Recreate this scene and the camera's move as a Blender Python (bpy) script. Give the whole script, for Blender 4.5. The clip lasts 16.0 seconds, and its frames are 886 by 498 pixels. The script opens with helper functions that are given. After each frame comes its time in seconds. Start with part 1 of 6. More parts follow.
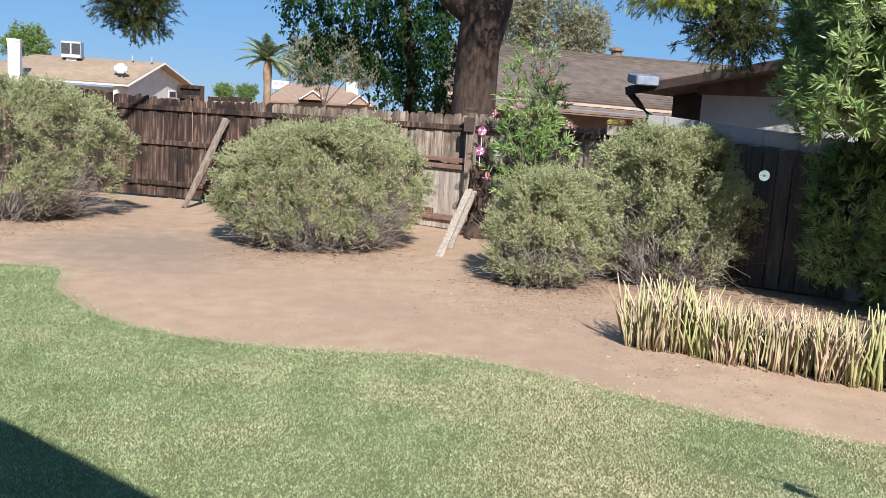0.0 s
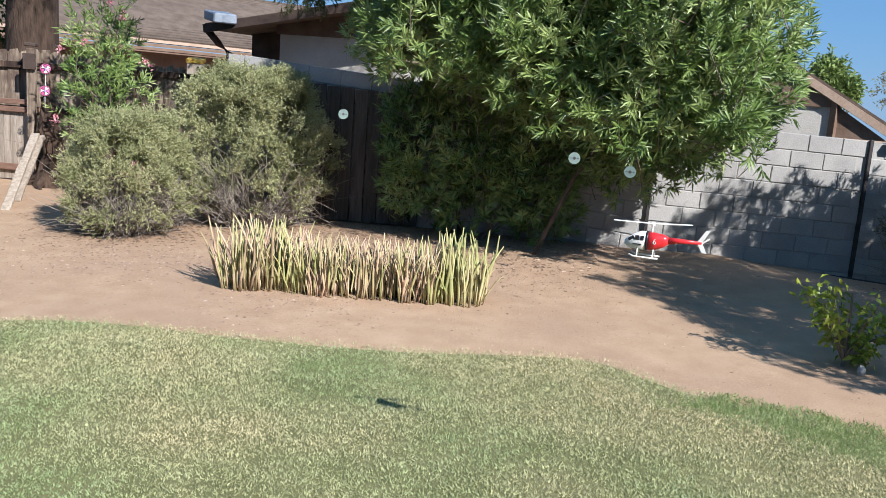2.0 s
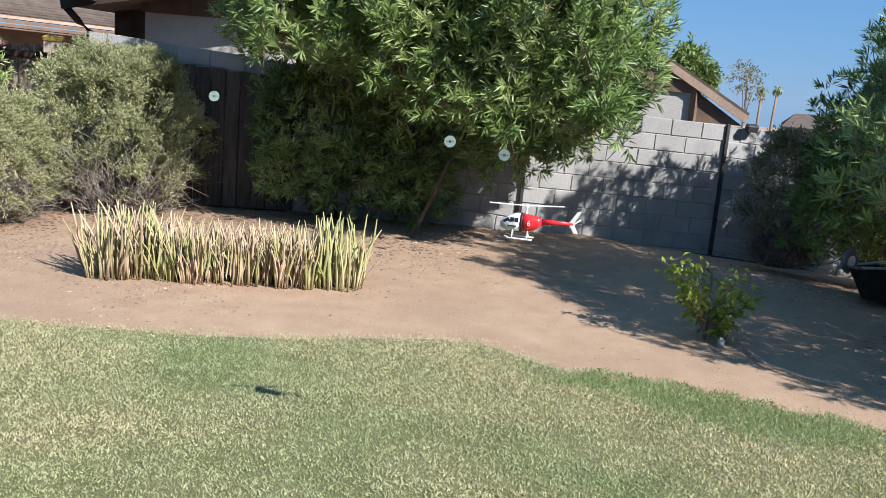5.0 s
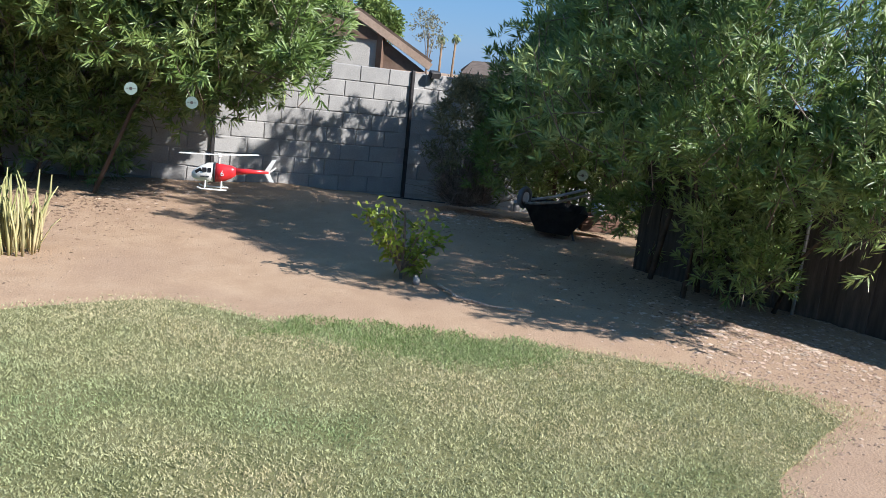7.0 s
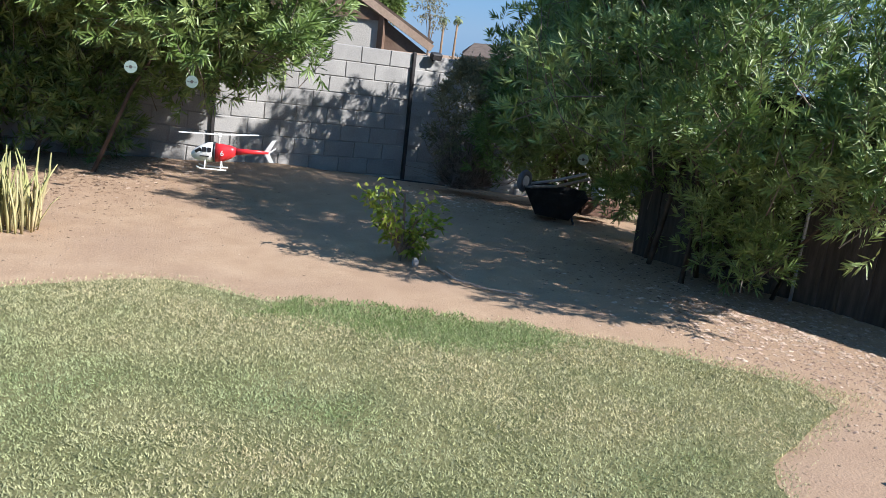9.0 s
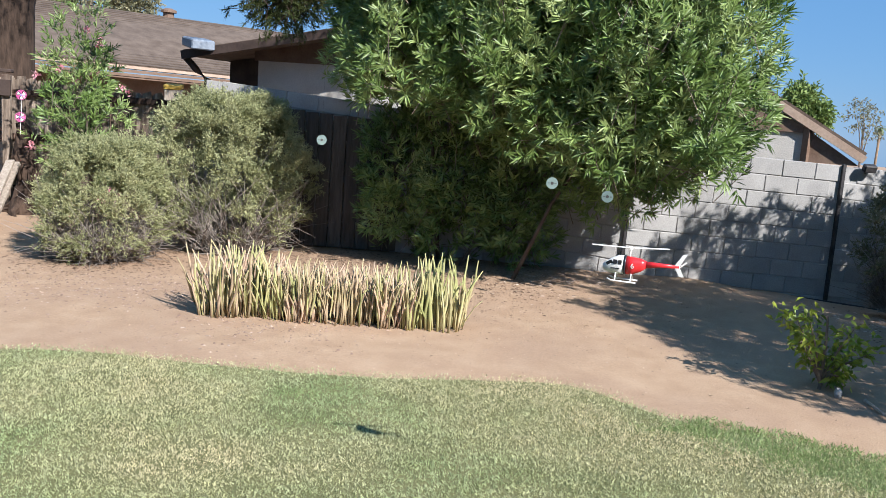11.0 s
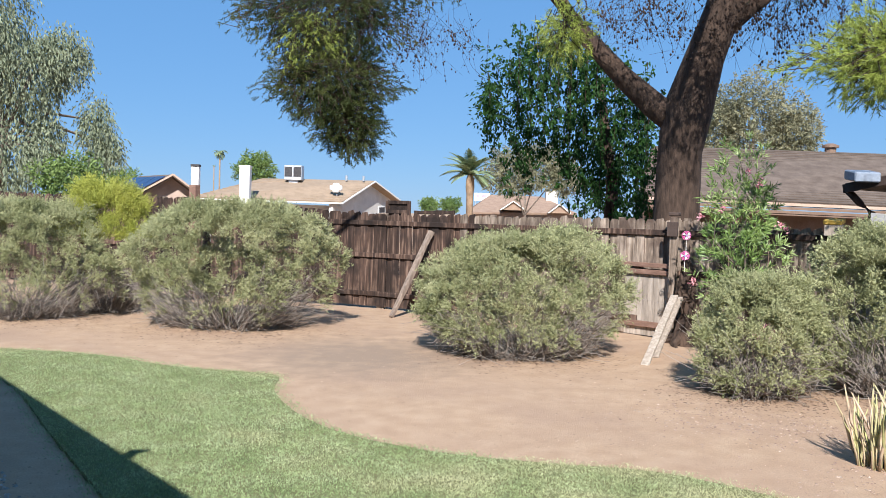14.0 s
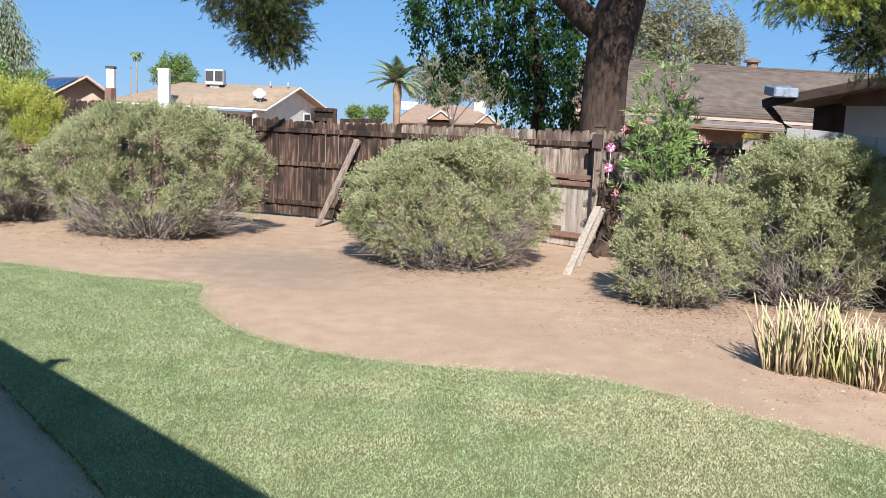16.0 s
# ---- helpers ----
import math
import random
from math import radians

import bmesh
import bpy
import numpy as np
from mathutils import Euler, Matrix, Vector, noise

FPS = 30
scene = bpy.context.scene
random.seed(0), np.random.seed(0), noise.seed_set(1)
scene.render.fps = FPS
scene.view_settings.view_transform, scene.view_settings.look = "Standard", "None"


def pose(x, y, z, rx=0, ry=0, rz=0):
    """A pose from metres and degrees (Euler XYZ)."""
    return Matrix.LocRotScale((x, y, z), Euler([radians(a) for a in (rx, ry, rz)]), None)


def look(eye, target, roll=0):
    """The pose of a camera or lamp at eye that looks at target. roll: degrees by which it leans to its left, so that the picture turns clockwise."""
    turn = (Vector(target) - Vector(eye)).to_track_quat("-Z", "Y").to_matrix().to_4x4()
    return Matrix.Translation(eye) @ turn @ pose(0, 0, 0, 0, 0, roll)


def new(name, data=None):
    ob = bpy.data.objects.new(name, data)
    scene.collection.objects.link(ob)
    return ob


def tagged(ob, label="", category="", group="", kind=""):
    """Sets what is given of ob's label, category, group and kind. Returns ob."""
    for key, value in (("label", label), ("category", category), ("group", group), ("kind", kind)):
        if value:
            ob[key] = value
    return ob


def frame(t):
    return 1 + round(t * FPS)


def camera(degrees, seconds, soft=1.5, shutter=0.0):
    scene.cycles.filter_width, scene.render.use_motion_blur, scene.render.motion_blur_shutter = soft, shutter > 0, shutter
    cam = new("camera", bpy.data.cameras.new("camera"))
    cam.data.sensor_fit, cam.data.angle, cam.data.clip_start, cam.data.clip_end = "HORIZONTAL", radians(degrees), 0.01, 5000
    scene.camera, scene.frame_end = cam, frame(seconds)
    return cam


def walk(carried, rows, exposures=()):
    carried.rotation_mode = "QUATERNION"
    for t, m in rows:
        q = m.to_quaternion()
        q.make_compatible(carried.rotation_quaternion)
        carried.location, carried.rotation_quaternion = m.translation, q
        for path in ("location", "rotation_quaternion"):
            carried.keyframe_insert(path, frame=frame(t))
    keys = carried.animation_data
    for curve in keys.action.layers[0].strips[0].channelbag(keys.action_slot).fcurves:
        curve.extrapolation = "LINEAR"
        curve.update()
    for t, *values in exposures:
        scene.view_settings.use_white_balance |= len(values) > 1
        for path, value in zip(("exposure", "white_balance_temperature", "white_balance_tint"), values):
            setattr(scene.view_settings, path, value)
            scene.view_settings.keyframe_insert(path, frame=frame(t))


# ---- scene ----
EYE = (0.0, 0.0, 1.85)
cam = camera(53.66, 16.0, soft=0.8)
# seconds, turn to the left from +y, tilt, lean
TURNS = [
    (0, -13.43, -8.8, 3.5),
    (0.5, -14.04, -8.57, 3.11),
    (1, -17.13, -9.15, 3.22),
    (1.5, -26.73, -9.88, 3.86),
    (2, -40.24, -10.88, 4.14),
    (2.5, -47.9, -11.34, 4.34),
    (3, -49.3, -11.12, 4.8),
    (3.5, -47.27, -11, 4.54),
    (6, -52.66, -12.48, 5.87),
    (6.5, -62.16, -12.57, 5.89),
    (7, -68.64, -12.9, 5.88),
    (7.5, -70.72, -13.36, 6.03),
    (8, -70.46, -13.64, 6.32),
    (10.5, -53.15, -11.54, 4.55),
    (11, -41.52, -9.14, 4.08),
    (11.5, -29.61, -7.61, 3.74),
    (12, -18.03, -5.74, 1.4),
    (12.5, -10.19, -4.16, 0.75),
    (13, -6.15, -3.06, 0.85),
    (13.5, -2.74, -2.38, 0.84),
    (14, 0.01, -2.32, 1.47),
    (14.5, 1.87, -2.29, 1.97),
    (15, 1.64, -3.05, 2.28),
    (15.5, -0.58, -5.39, 2.6),
    (16, -5, -8.05, 2.37),
]


def aim(yaw, tilt, lean):
    y, p = radians(yaw), radians(tilt)
    ahead = Vector((-math.sin(y) * math.cos(p), math.cos(y) * math.cos(p), math.sin(p)))
    return look(EYE, Vector(EYE) + ahead, lean)


walk(cam, [(t, aim(y, p, r)) for t, y, p, r in TURNS], [(0, 0.73, 6200, 10), (6, 0.74, 6200, 10), (8, 0.8, 6200, 10), (11, 0.8, 6200, 10), (16, 0.85, 6200, 10)])

# ---- light ----
SUN_FROM = Vector((-0.015, -1.0, 0.0)).normalized()
SUN_UP = 37.1
world = bpy.data.worlds.new("sky")
scene.world = world
world.use_nodes = True
wn = world.node_tree.nodes
sky = wn.new("ShaderNodeTexSky")
sky.sky_type = "NISHITA"
sky.sun_disc = False
sky.sun_elevation = radians(SUN_UP)
sky.sun_rotation = math.atan2(SUN_FROM.x, SUN_FROM.y)
sky.altitude = 900
sky.air_density = 1.0
sky.dust_density = 0.05
sky.ozone_density = 4.0
even = wn.new("ShaderNodeGamma")
even.inputs["Gamma"].default_value = 0.78
deep = wn.new("ShaderNodeHueSaturation")
deep.inputs["Saturation"].default_value = 1.0
world.node_tree.links.new(sky.outputs["Color"], even.inputs["Color"])
world.node_tree.links.new(even.outputs["Color"], deep.inputs["Color"])
tone = wn.new("ShaderNodeMixRGB")
tone.blend_type = "MULTIPLY"
tone.inputs["Fac"].default_value = 1.0
tone.inputs["Color2"].default_value = (0.9, 0.98, 1.08, 1)
world.node_tree.links.new(deep.outputs["Color"], tone.inputs["Color1"])
clear = wn.new("ShaderNodeMixRGB")
clear.inputs["Fac"].default_value = 0.55
clear.inputs["Color2"].default_value = (1.05, 3.15, 6.5, 1)
world.node_tree.links.new(tone.outputs["Color"], clear.inputs["Color1"])
world.node_tree.links.new(clear.outputs["Color"], wn["Background"].inputs["Color"])
wn["Background"].inputs["Strength"].default_value = 0.076
sun = new("sun", bpy.data.lights.new("sun", "SUN"))
sun.data.energy = 5.0
sun.data.angle = radians(0.53)
sun.data.color = (1.0, 0.96, 0.91)
sun_ray = -(SUN_FROM * math.cos(radians(SUN_UP)) + Vector((0, 0, math.sin(radians(SUN_UP)))))
sun.matrix_world = Matrix.Translation((6, -10, 20)) @ sun_ray.to_track_quat("-Z", "Y").to_matrix().to_4x4()



# ---- materials ----
def material(name, colors, scale=6.0, rough=0.85, bump=0.3, grain=60.0, vary=0.0, by="", metal=0.0,
             stretch=(1, 1, 1), through_light=0.0, wear=None, wear_scale=1.3, wear_at=0.55, wear_side=None, spec=0.3, soft=(0.08, 0.12), stain=None):
    """Two scales of noise over world positions, a random shade by island or object, wear patches, fine relief."""
    m = bpy.data.materials.new(name)
    m.use_nodes = True
    n, l = m.node_tree.nodes, m.node_tree.links
    bsdf = n["Principled BSDF"]
    geo = n.new("ShaderNodeNewGeometry")
    mp = n.new("ShaderNodeMapping")
    mp.inputs["Scale"].default_value = stretch
    l.new(geo.outputs["Position"], mp.inputs["Vector"])
    big = n.new("ShaderNodeTexNoise")
    big.inputs["Scale"].default_value, big.inputs["Detail"].default_value = scale, 6
    l.new(mp.outputs["Vector"], big.inputs["Vector"])
    ramp = n.new("ShaderNodeValToRGB")
    e = ramp.color_ramp.elements
    while len(e) < len(colors):
        e.new(0.5)
    for k, c in enumerate(colors):
        e[k].position = 0.3 + 0.4 * k / max(1, len(colors) - 1)
        e[k].color = (*c, 1)
    l.new(big.outputs["Fac"], ramp.inputs["Fac"])
    out = ramp.outputs["Color"]
    if wear:
        wz = n.new("ShaderNodeTexNoise")
        wz.inputs["Scale"].default_value, wz.inputs["Detail"].default_value = wear_scale, 5
        l.new(geo.outputs["Position"], wz.inputs["Vector"])
        wr = n.new("ShaderNodeMapRange")
        wr.inputs["From Min"].default_value, wr.inputs["From Max"].default_value = wear_at - soft[0], wear_at + soft[1]
        amount = wz.outputs["Fac"]
        if wear_side:
            # the wear grows towards one side of the plot
            dot = n.new("ShaderNodeVectorMath")
            dot.operation = "DOT_PRODUCT"
            dot.inputs[1].default_value = wear_side
            l.new(geo.outputs["Position"], dot.inputs[0])
            add = n.new("ShaderNodeMath")
            l.new(amount, add.inputs[0])
            l.new(dot.outputs["Value"], add.inputs[1])
            amount = add.outputs["Value"]
        l.new(amount, wr.inputs["Value"])
        mx = n.new("ShaderNodeMixRGB")
        mx.inputs["Color2"].default_value = (*wear, 1)
        l.new(wr.outputs["Result"], mx.inputs["Fac"])
        l.new(out, mx.inputs["Color1"])
        out = mx.outputs["Color"]
    if stain:
        # one damp patch: middle, radius, colour, with a ragged outline
        sm = n.new("ShaderNodeVectorMath")
        sm.operation = "DISTANCE"
        sm.inputs[1].default_value = stain[0]
        l.new(geo.outputs["Position"], sm.inputs[0])
        sa = n.new("ShaderNodeMath")
        sa.operation = "MULTIPLY_ADD"
        sa.inputs[1].default_value = stain[1] * 1.6
        l.new(big.outputs["Fac"], sa.inputs[0])
        l.new(sm.outputs["Value"], sa.inputs[2])
        sr = n.new("ShaderNodeMapRange")
        sr.inputs["From Min"].default_value, sr.inputs["From Max"].default_value = stain[1] * 2.1, stain[1] * 1.1
        l.new(sa.outputs["Value"], sr.inputs["Value"])
        mx = n.new("ShaderNodeMixRGB")
        mx.inputs["Color2"].default_value = (*stain[2], 1)
        l.new(sr.outputs["Result"], mx.inputs["Fac"])
        l.new(out, mx.inputs["Color1"])
        out = mx.outputs["Color"]
    fine = n.new("ShaderNodeTexNoise")
    fine.inputs["Scale"].default_value, fine.inputs["Detail"].default_value = grain, 4
    l.new(mp.outputs["Vector"], fine.inputs["Vector"])
    fr = n.new("ShaderNodeMapRange")
    fr.inputs["To Min"].default_value, fr.inputs["To Max"].default_value = 0.72, 1.28
    l.new(fine.outputs["Fac"], fr.inputs["Value"])
    mul = n.new("ShaderNodeMixRGB")
    mul.blend_type = "MULTIPLY"
    mul.inputs["Fac"].default_value = 1.0
    l.new(out, mul.inputs["Color1"])
    l.new(fr.outputs["Result"], mul.inputs["Color2"])
    out = mul.outputs["Color"]
    if vary:
        hs = n.new("ShaderNodeHueSaturation")
        vr = n.new("ShaderNodeMapRange")
        vr.inputs["To Min"].default_value, vr.inputs["To Max"].default_value = 1 - vary, 1 + vary
        if by == "object":
            l.new(n.new("ShaderNodeObjectInfo").outputs["Random"], vr.inputs["Value"])
        else:
            l.new(geo.outputs["Random Per Island"], vr.inputs["Value"])
        l.new(vr.outputs["Result"], hs.inputs["Value"])
        l.new(out, hs.inputs["Color"])
        out = hs.outputs["Color"]
    l.new(out, bsdf.inputs["Base Color"])
    bsdf.inputs["Roughness"].default_value = rough
    bsdf.inputs["Metallic"].default_value = metal
    bsdf.inputs["Specular IOR Level"].default_value = spec
    if bump:
        bp = n.new("ShaderNodeBump")
        bp.inputs["Strength"].default_value = bump
        bp.inputs["Distance"].default_value = 0.02
        l.new(fine.outputs["Fac"], bp.inputs["Height"])
        l.new(bp.outputs["Normal"], bsdf.inputs["Normal"])
    if through_light:
        tr = n.new("ShaderNodeBsdfTranslucent")
        l.new(out, tr.inputs["Color"])
        ms = n.new("ShaderNodeMixShader")
        ms.inputs["Fac"].default_value = through_light
        l.new(bsdf.outputs["BSDF"], ms.inputs[1])
        l.new(tr.outputs["BSDF"], ms.inputs[2])
        l.new(ms.outputs["Shader"], n["Material Output"].inputs["Surface"])
    return m


M_DIRT = material("dirt", [(0.366, 0.244, 0.158), (0.407, 0.278, 0.182), (0.443, 0.311, 0.208)], 4.0, 0.95, 0.3, 75, wear=(0.345, 0.232, 0.16), wear_scale=0.7, wear_at=0.58, soft=(0.15, 0.2), stain=((-1.0, 11.2, 0), 1.5, (0.285, 0.204, 0.145)))
M_PEBBLE = material("pebbles", [(0.22, 0.15, 0.1), (0.37, 0.262, 0.18), (0.45, 0.335, 0.245)], 30, 0.9, 0.2, 90, vary=0.3)
M_SOIL = material("lawn_soil", [(0.13, 0.135, 0.055), (0.2, 0.19, 0.088)], 2.5, 0.95, 0.5, 70)
M_GRASS = material("grass_blades", [(0.255, 0.325, 0.142), (0.337, 0.405, 0.2), (0.402, 0.455, 0.252)], 2.6, 0.7, 0, 30, vary=0.32, through_light=0.3, wear=(0.58, 0.52, 0.32), wear_scale=0.8, wear_at=0.7, wear_side=(0.058, 0.019, 0), spec=0.15, soft=(0.14, 0.16))
M_TUFT = material("rank_grass", [(0.21, 0.285, 0.1), (0.32, 0.385, 0.175)], 3, 0.6, 0, 40, vary=0.35, through_light=0.3)
M_WOOD = material("weathered_boards", [(0.08, 0.06, 0.045), (0.2, 0.152, 0.115), (0.38, 0.305, 0.24)], 3.5, 0.9, 0.6, 22, vary=0.35, by="object", stretch=(6, 6, 0.6), wear=(0.08, 0.055, 0.042), wear_scale=2.0, wear_at=0.55)
M_WOOD_DARK = material("dark_brown_boards", [(0.027, 0.017, 0.013), (0.066, 0.039, 0.028), (0.2, 0.13, 0.095)], 3.5, 0.9, 0.6, 22, vary=0.35, by="object", stretch=(6, 6, 0.6), wear=(0.024, 0.016, 0.013), wear_scale=2.4, wear_at=0.54)
M_WOOD_PALE = material("pale_boards", [(0.27, 0.22, 0.175), (0.47, 0.395, 0.325)], 4, 0.9, 0.5, 22, vary=0.2, by="object", stretch=(6, 6, 0.6))
M_WOOD_GREY = material("old_timber", [(0.12, 0.09, 0.07), (0.28, 0.215, 0.17)], 4, 0.9, 0.5, 22, vary=0.2, by="object", stretch=(5, 5, 0.8))
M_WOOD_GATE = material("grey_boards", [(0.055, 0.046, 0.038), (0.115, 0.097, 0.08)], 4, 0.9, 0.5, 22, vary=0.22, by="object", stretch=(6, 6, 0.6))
M_BLOCK = material("concrete_block", [(0.31, 0.3, 0.29), (0.4, 0.385, 0.37)], 3, 0.92, 0.22, 70, vary=0.1, by="object")
M_MORTAR = material("mortar", [(0.3, 0.29, 0.28), (0.4, 0.385, 0.37)], 5, 0.95, 0.4, 80)
M_BARK = material("bark", [(0.033, 0.021, 0.015), (0.06, 0.039, 0.028), (0.088, 0.057, 0.041)], 5, 0.95, 0.8, 16, stretch=(3, 3, 0.8))
M_TWIG = material("twigs", [(0.12, 0.09, 0.07), (0.26, 0.21, 0.17)], 8, 0.9, 0.2, 50)
M_STEM = material("dark_stems", [(0.07, 0.052, 0.04), (0.14, 0.105, 0.08)], 8, 0.9, 0.3, 40)
M_SAGE = material("sage_leaves", [(0.23, 0.245, 0.112), (0.34, 0.35, 0.178), (0.44, 0.435, 0.24)], 2.2, 0.7, 0, 60, vary=0.24, through_light=0.25)
M_SAGE_YELLOW = material("yellow_leaves", [(0.33, 0.36, 0.06), (0.45, 0.45, 0.1)], 2.2, 0.7, 0, 60, vary=0.25, through_light=0.3)
M_OLEANDER = material("oleander_leaves", [(0.075, 0.135, 0.028), (0.175, 0.26, 0.066), (0.37, 0.44, 0.165)], 1.6, 0.42, 0, 40, vary=0.3, through_light=0.24, spec=0.62)
M_PETAL = material("petals", [(0.75, 0.25, 0.33), (0.85, 0.5, 0.52)], 20, 0.6, 0, 60, vary=0.2, through_light=0.3)
M_PINE = material("pine_needles", [(0.026, 0.042, 0.011), (0.055, 0.07, 0.017), (0.115, 0.12, 0.028)], 1.2, 0.6, 0, 60, vary=0.4, through_light=0.2)
M_PINE_NEW = material("young_needles", [(0.27, 0.33, 0.06), (0.4, 0.45, 0.1)], 2, 0.6, 0, 60, vary=0.35, through_light=0.35)
M_VINE = material("vine_leaves", [(0.022, 0.062, 0.012), (0.042, 0.105, 0.022)], 2, 0.6, 0, 60, vary=0.4, through_light=0.4)
M_GUM = material("gum_leaves", [(0.17, 0.2, 0.12), (0.28, 0.31, 0.2)], 1.0, 0.6, 0, 40, vary=0.3, through_light=0.25)
M_GREY_TREE = material("grey_green_leaves", [(0.19, 0.19, 0.11), (0.3, 0.285, 0.175)], 1.0, 0.7, 0, 40, vary=0.3, through_light=0.25)
M_FAR_GREEN = material("green_leaves", [(0.12, 0.19, 0.05), (0.2, 0.27, 0.08)], 1.0, 0.6, 0, 40, vary=0.3, through_light=0.25)
M_PALM = material("palm_fronds", [(0.17, 0.22, 0.11), (0.27, 0.32, 0.17)], 1, 0.6, 0, 40, vary=0.3, through_light=0.2)
M_PALM_TRUNK = material("palm_trunk", [(0.2, 0.135, 0.085), (0.32, 0.22, 0.14)], 4, 0.95, 0.8, 12)
M_SLIPPER = material("fleshy_leaves", [(0.27, 0.28, 0.105), (0.4, 0.38, 0.17), (0.49, 0.42, 0.24)], 3.0, 0.6, 0.1, 25, vary=0.22, by="object", wear=(0.48, 0.38, 0.22), wear_scale=1.5, wear_at=0.56)
M_TAN_ROOF = material("tan_shingles", [(0.27, 0.195, 0.13), (0.35, 0.255, 0.175)], 2.5, 0.95, 0.3, 25, vary=0.06, by="object")
M_CLAY_ROOF = material("clay_brown_shingles", [(0.26, 0.17, 0.12), (0.33, 0.23, 0.165)], 2.5, 0.95, 0.3, 25)
M_BROWN_ROOF = material("brown_shingles", [(0.095, 0.069, 0.053), (0.155, 0.117, 0.092)], 3, 0.95, 0.4, 30, vary=0.12, by="object")
M_STUCCO = material("pale_stucco", [(0.47, 0.44, 0.4), (0.58, 0.545, 0.5)], 2, 0.95, 0.3, 60)
M_DEAD = material("dead_twigs", [(0.2, 0.165, 0.14), (0.34, 0.295, 0.26)], 8, 0.9, 0, 50, vary=0.35)
M_RUSTY = material("rusty_leaves", [(0.33, 0.28, 0.14), (0.45, 0.36, 0.21), (0.5, 0.385, 0.275)], 3.0, 0.6, 0.1, 25, vary=0.22, by="object", wear=(0.49, 0.345, 0.25), wear_scale=2.5, wear_at=0.5)
M_PINK_STUCCO = material("pink_stucco", [(0.36, 0.27, 0.22), (0.43, 0.325, 0.265)], 2, 0.95, 0.3, 60)
M_WHITE = material("white_paint", [(0.72, 0.7, 0.66), (0.8, 0.78, 0.74)], 3, 0.7, 0.1, 40)
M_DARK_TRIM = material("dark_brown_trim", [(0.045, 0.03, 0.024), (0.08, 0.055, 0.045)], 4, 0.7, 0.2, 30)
# brown trim, toned down for the shade under eaves
M_SHADE_TRIM = material("brown_shade_trim", [(0.16, 0.1, 0.07), (0.22, 0.15, 0.11)], 4, 0.8, 0.2, 30)
M_STEEL = material("dark_steel", [(0.03, 0.028, 0.03), (0.06, 0.055, 0.055)], 10, 0.6, 0.2, 40)
M_GALV = material("galvanised", [(0.45, 0.46, 0.48), (0.58, 0.59, 0.6)], 6, 0.45, 0.1, 30, metal=0.6)


# ---- mesh helpers ----
def raw(name, verts, faces, mat, smooth=False):
    """A mesh from arrays: verts (N, 3), faces (M, k), all with the same number of corners."""
    verts, faces = np.asarray(verts, np.float32), np.asarray(faces, np.int32)
    me = bpy.data.meshes.new(name)
    k = faces.shape[1]
    me.vertices.add(len(verts))
    me.vertices.foreach_set("co", verts.ravel())
    me.loops.add(faces.size)
    me.loops.foreach_set("vertex_index", faces.ravel())
    me.polygons.add(len(faces))
    me.polygons.foreach_set("loop_start", np.arange(0, faces.size, k, dtype=np.int32))
    me.polygons.foreach_set("loop_total", np.full(len(faces), k, np.int32))
    me.update(calc_edges=True)
    me.validate()
    if smooth:
        me.polygons.foreach_set("use_smooth", np.ones(len(faces), bool))
    me.materials.append(mat)
    return me


def put(name, mesh, parent=None, m=None, label="", kind=""):
    ob = new(name, mesh)
    if parent:
        ob.parent = parent
    if m is not None:
        ob.matrix_basis = m
    return tagged(ob, label, kind=kind)


def part(name, bm, mat, parent=None, label="", smooth=False, bevel=0.0, m=None):
    """Links a bmesh as one mesh object under a thing or part."""
    if bevel:
        bmesh.ops.bevel(bm, geom=bm.edges[:], offset=bevel, segments=1, affect="EDGES")
    me = bpy.data.meshes.new(name)
    bm.to_mesh(me)
    bm.free()
    if smooth:
        for p in me.polygons:
            p.use_smooth = True
    me.materials.append(mat)
    return put(name, me, parent, m, label)


def box_bm(size, at=(0, 0, 0), turn=None, bm=None):
    bm = bm or bmesh.new()
    m = Matrix.Translation(at) @ (turn or Matrix()) @ Matrix.Diagonal((*size, 1))
    bmesh.ops.create_cube(bm, size=1, matrix=m)
    return bm


def thing(name, at, label, category, group="", turn=0.0, kind=""):
    ob = new(name)
    ob.matrix_basis = pose(*at, 0, 0, turn)
    ob.empty_display_size = 0.2
    return tagged(ob, label, category, group, kind)


def polar(right, dist, z=0.0):
    """A place by its bearing to the right of +y and its distance from the stand."""
    return Vector((dist * math.sin(radians(right)), dist * math.cos(radians(right)), z))


def tube(path, radii, sides=8, bm=None, cap=True):
    """A tapered tube along a list of points."""
    bm = bm or bmesh.new()
    rings = []
    path = [Vector(p) for p in path]
    for k, p in enumerate(path):
        d = (path[min(k + 1, len(path) - 1)] - path[max(k - 1, 0)]).normalized()
        a = d.orthogonal().normalized() if abs(d.z) < 0.95 else Vector((1, 0, 0)).cross(d).normalized()
        b = d.cross(a)
        rings.append([bm.verts.new(p + radii[k] * (math.cos(2 * math.pi * s / sides) * a + math.sin(2 * math.pi * s / sides) * b)) for s in range(sides)])
    for r0, r1 in zip(rings, rings[1:]):
        # match the rings so that the tube does not twist
        off = min(range(sides), key=lambda o: (r0[0].co - path[0] - (r1[o].co - path[0])).length)
        for s in range(sides):
            bm.faces.new((r0[s], r0[(s + 1) % sides], r1[(s + 1 + off) % sides], r1[(s + off) % sides]))
    if cap:
        bm.faces.new(rings[0][::-1])
        bm.faces.new(rings[-1])
    return bm


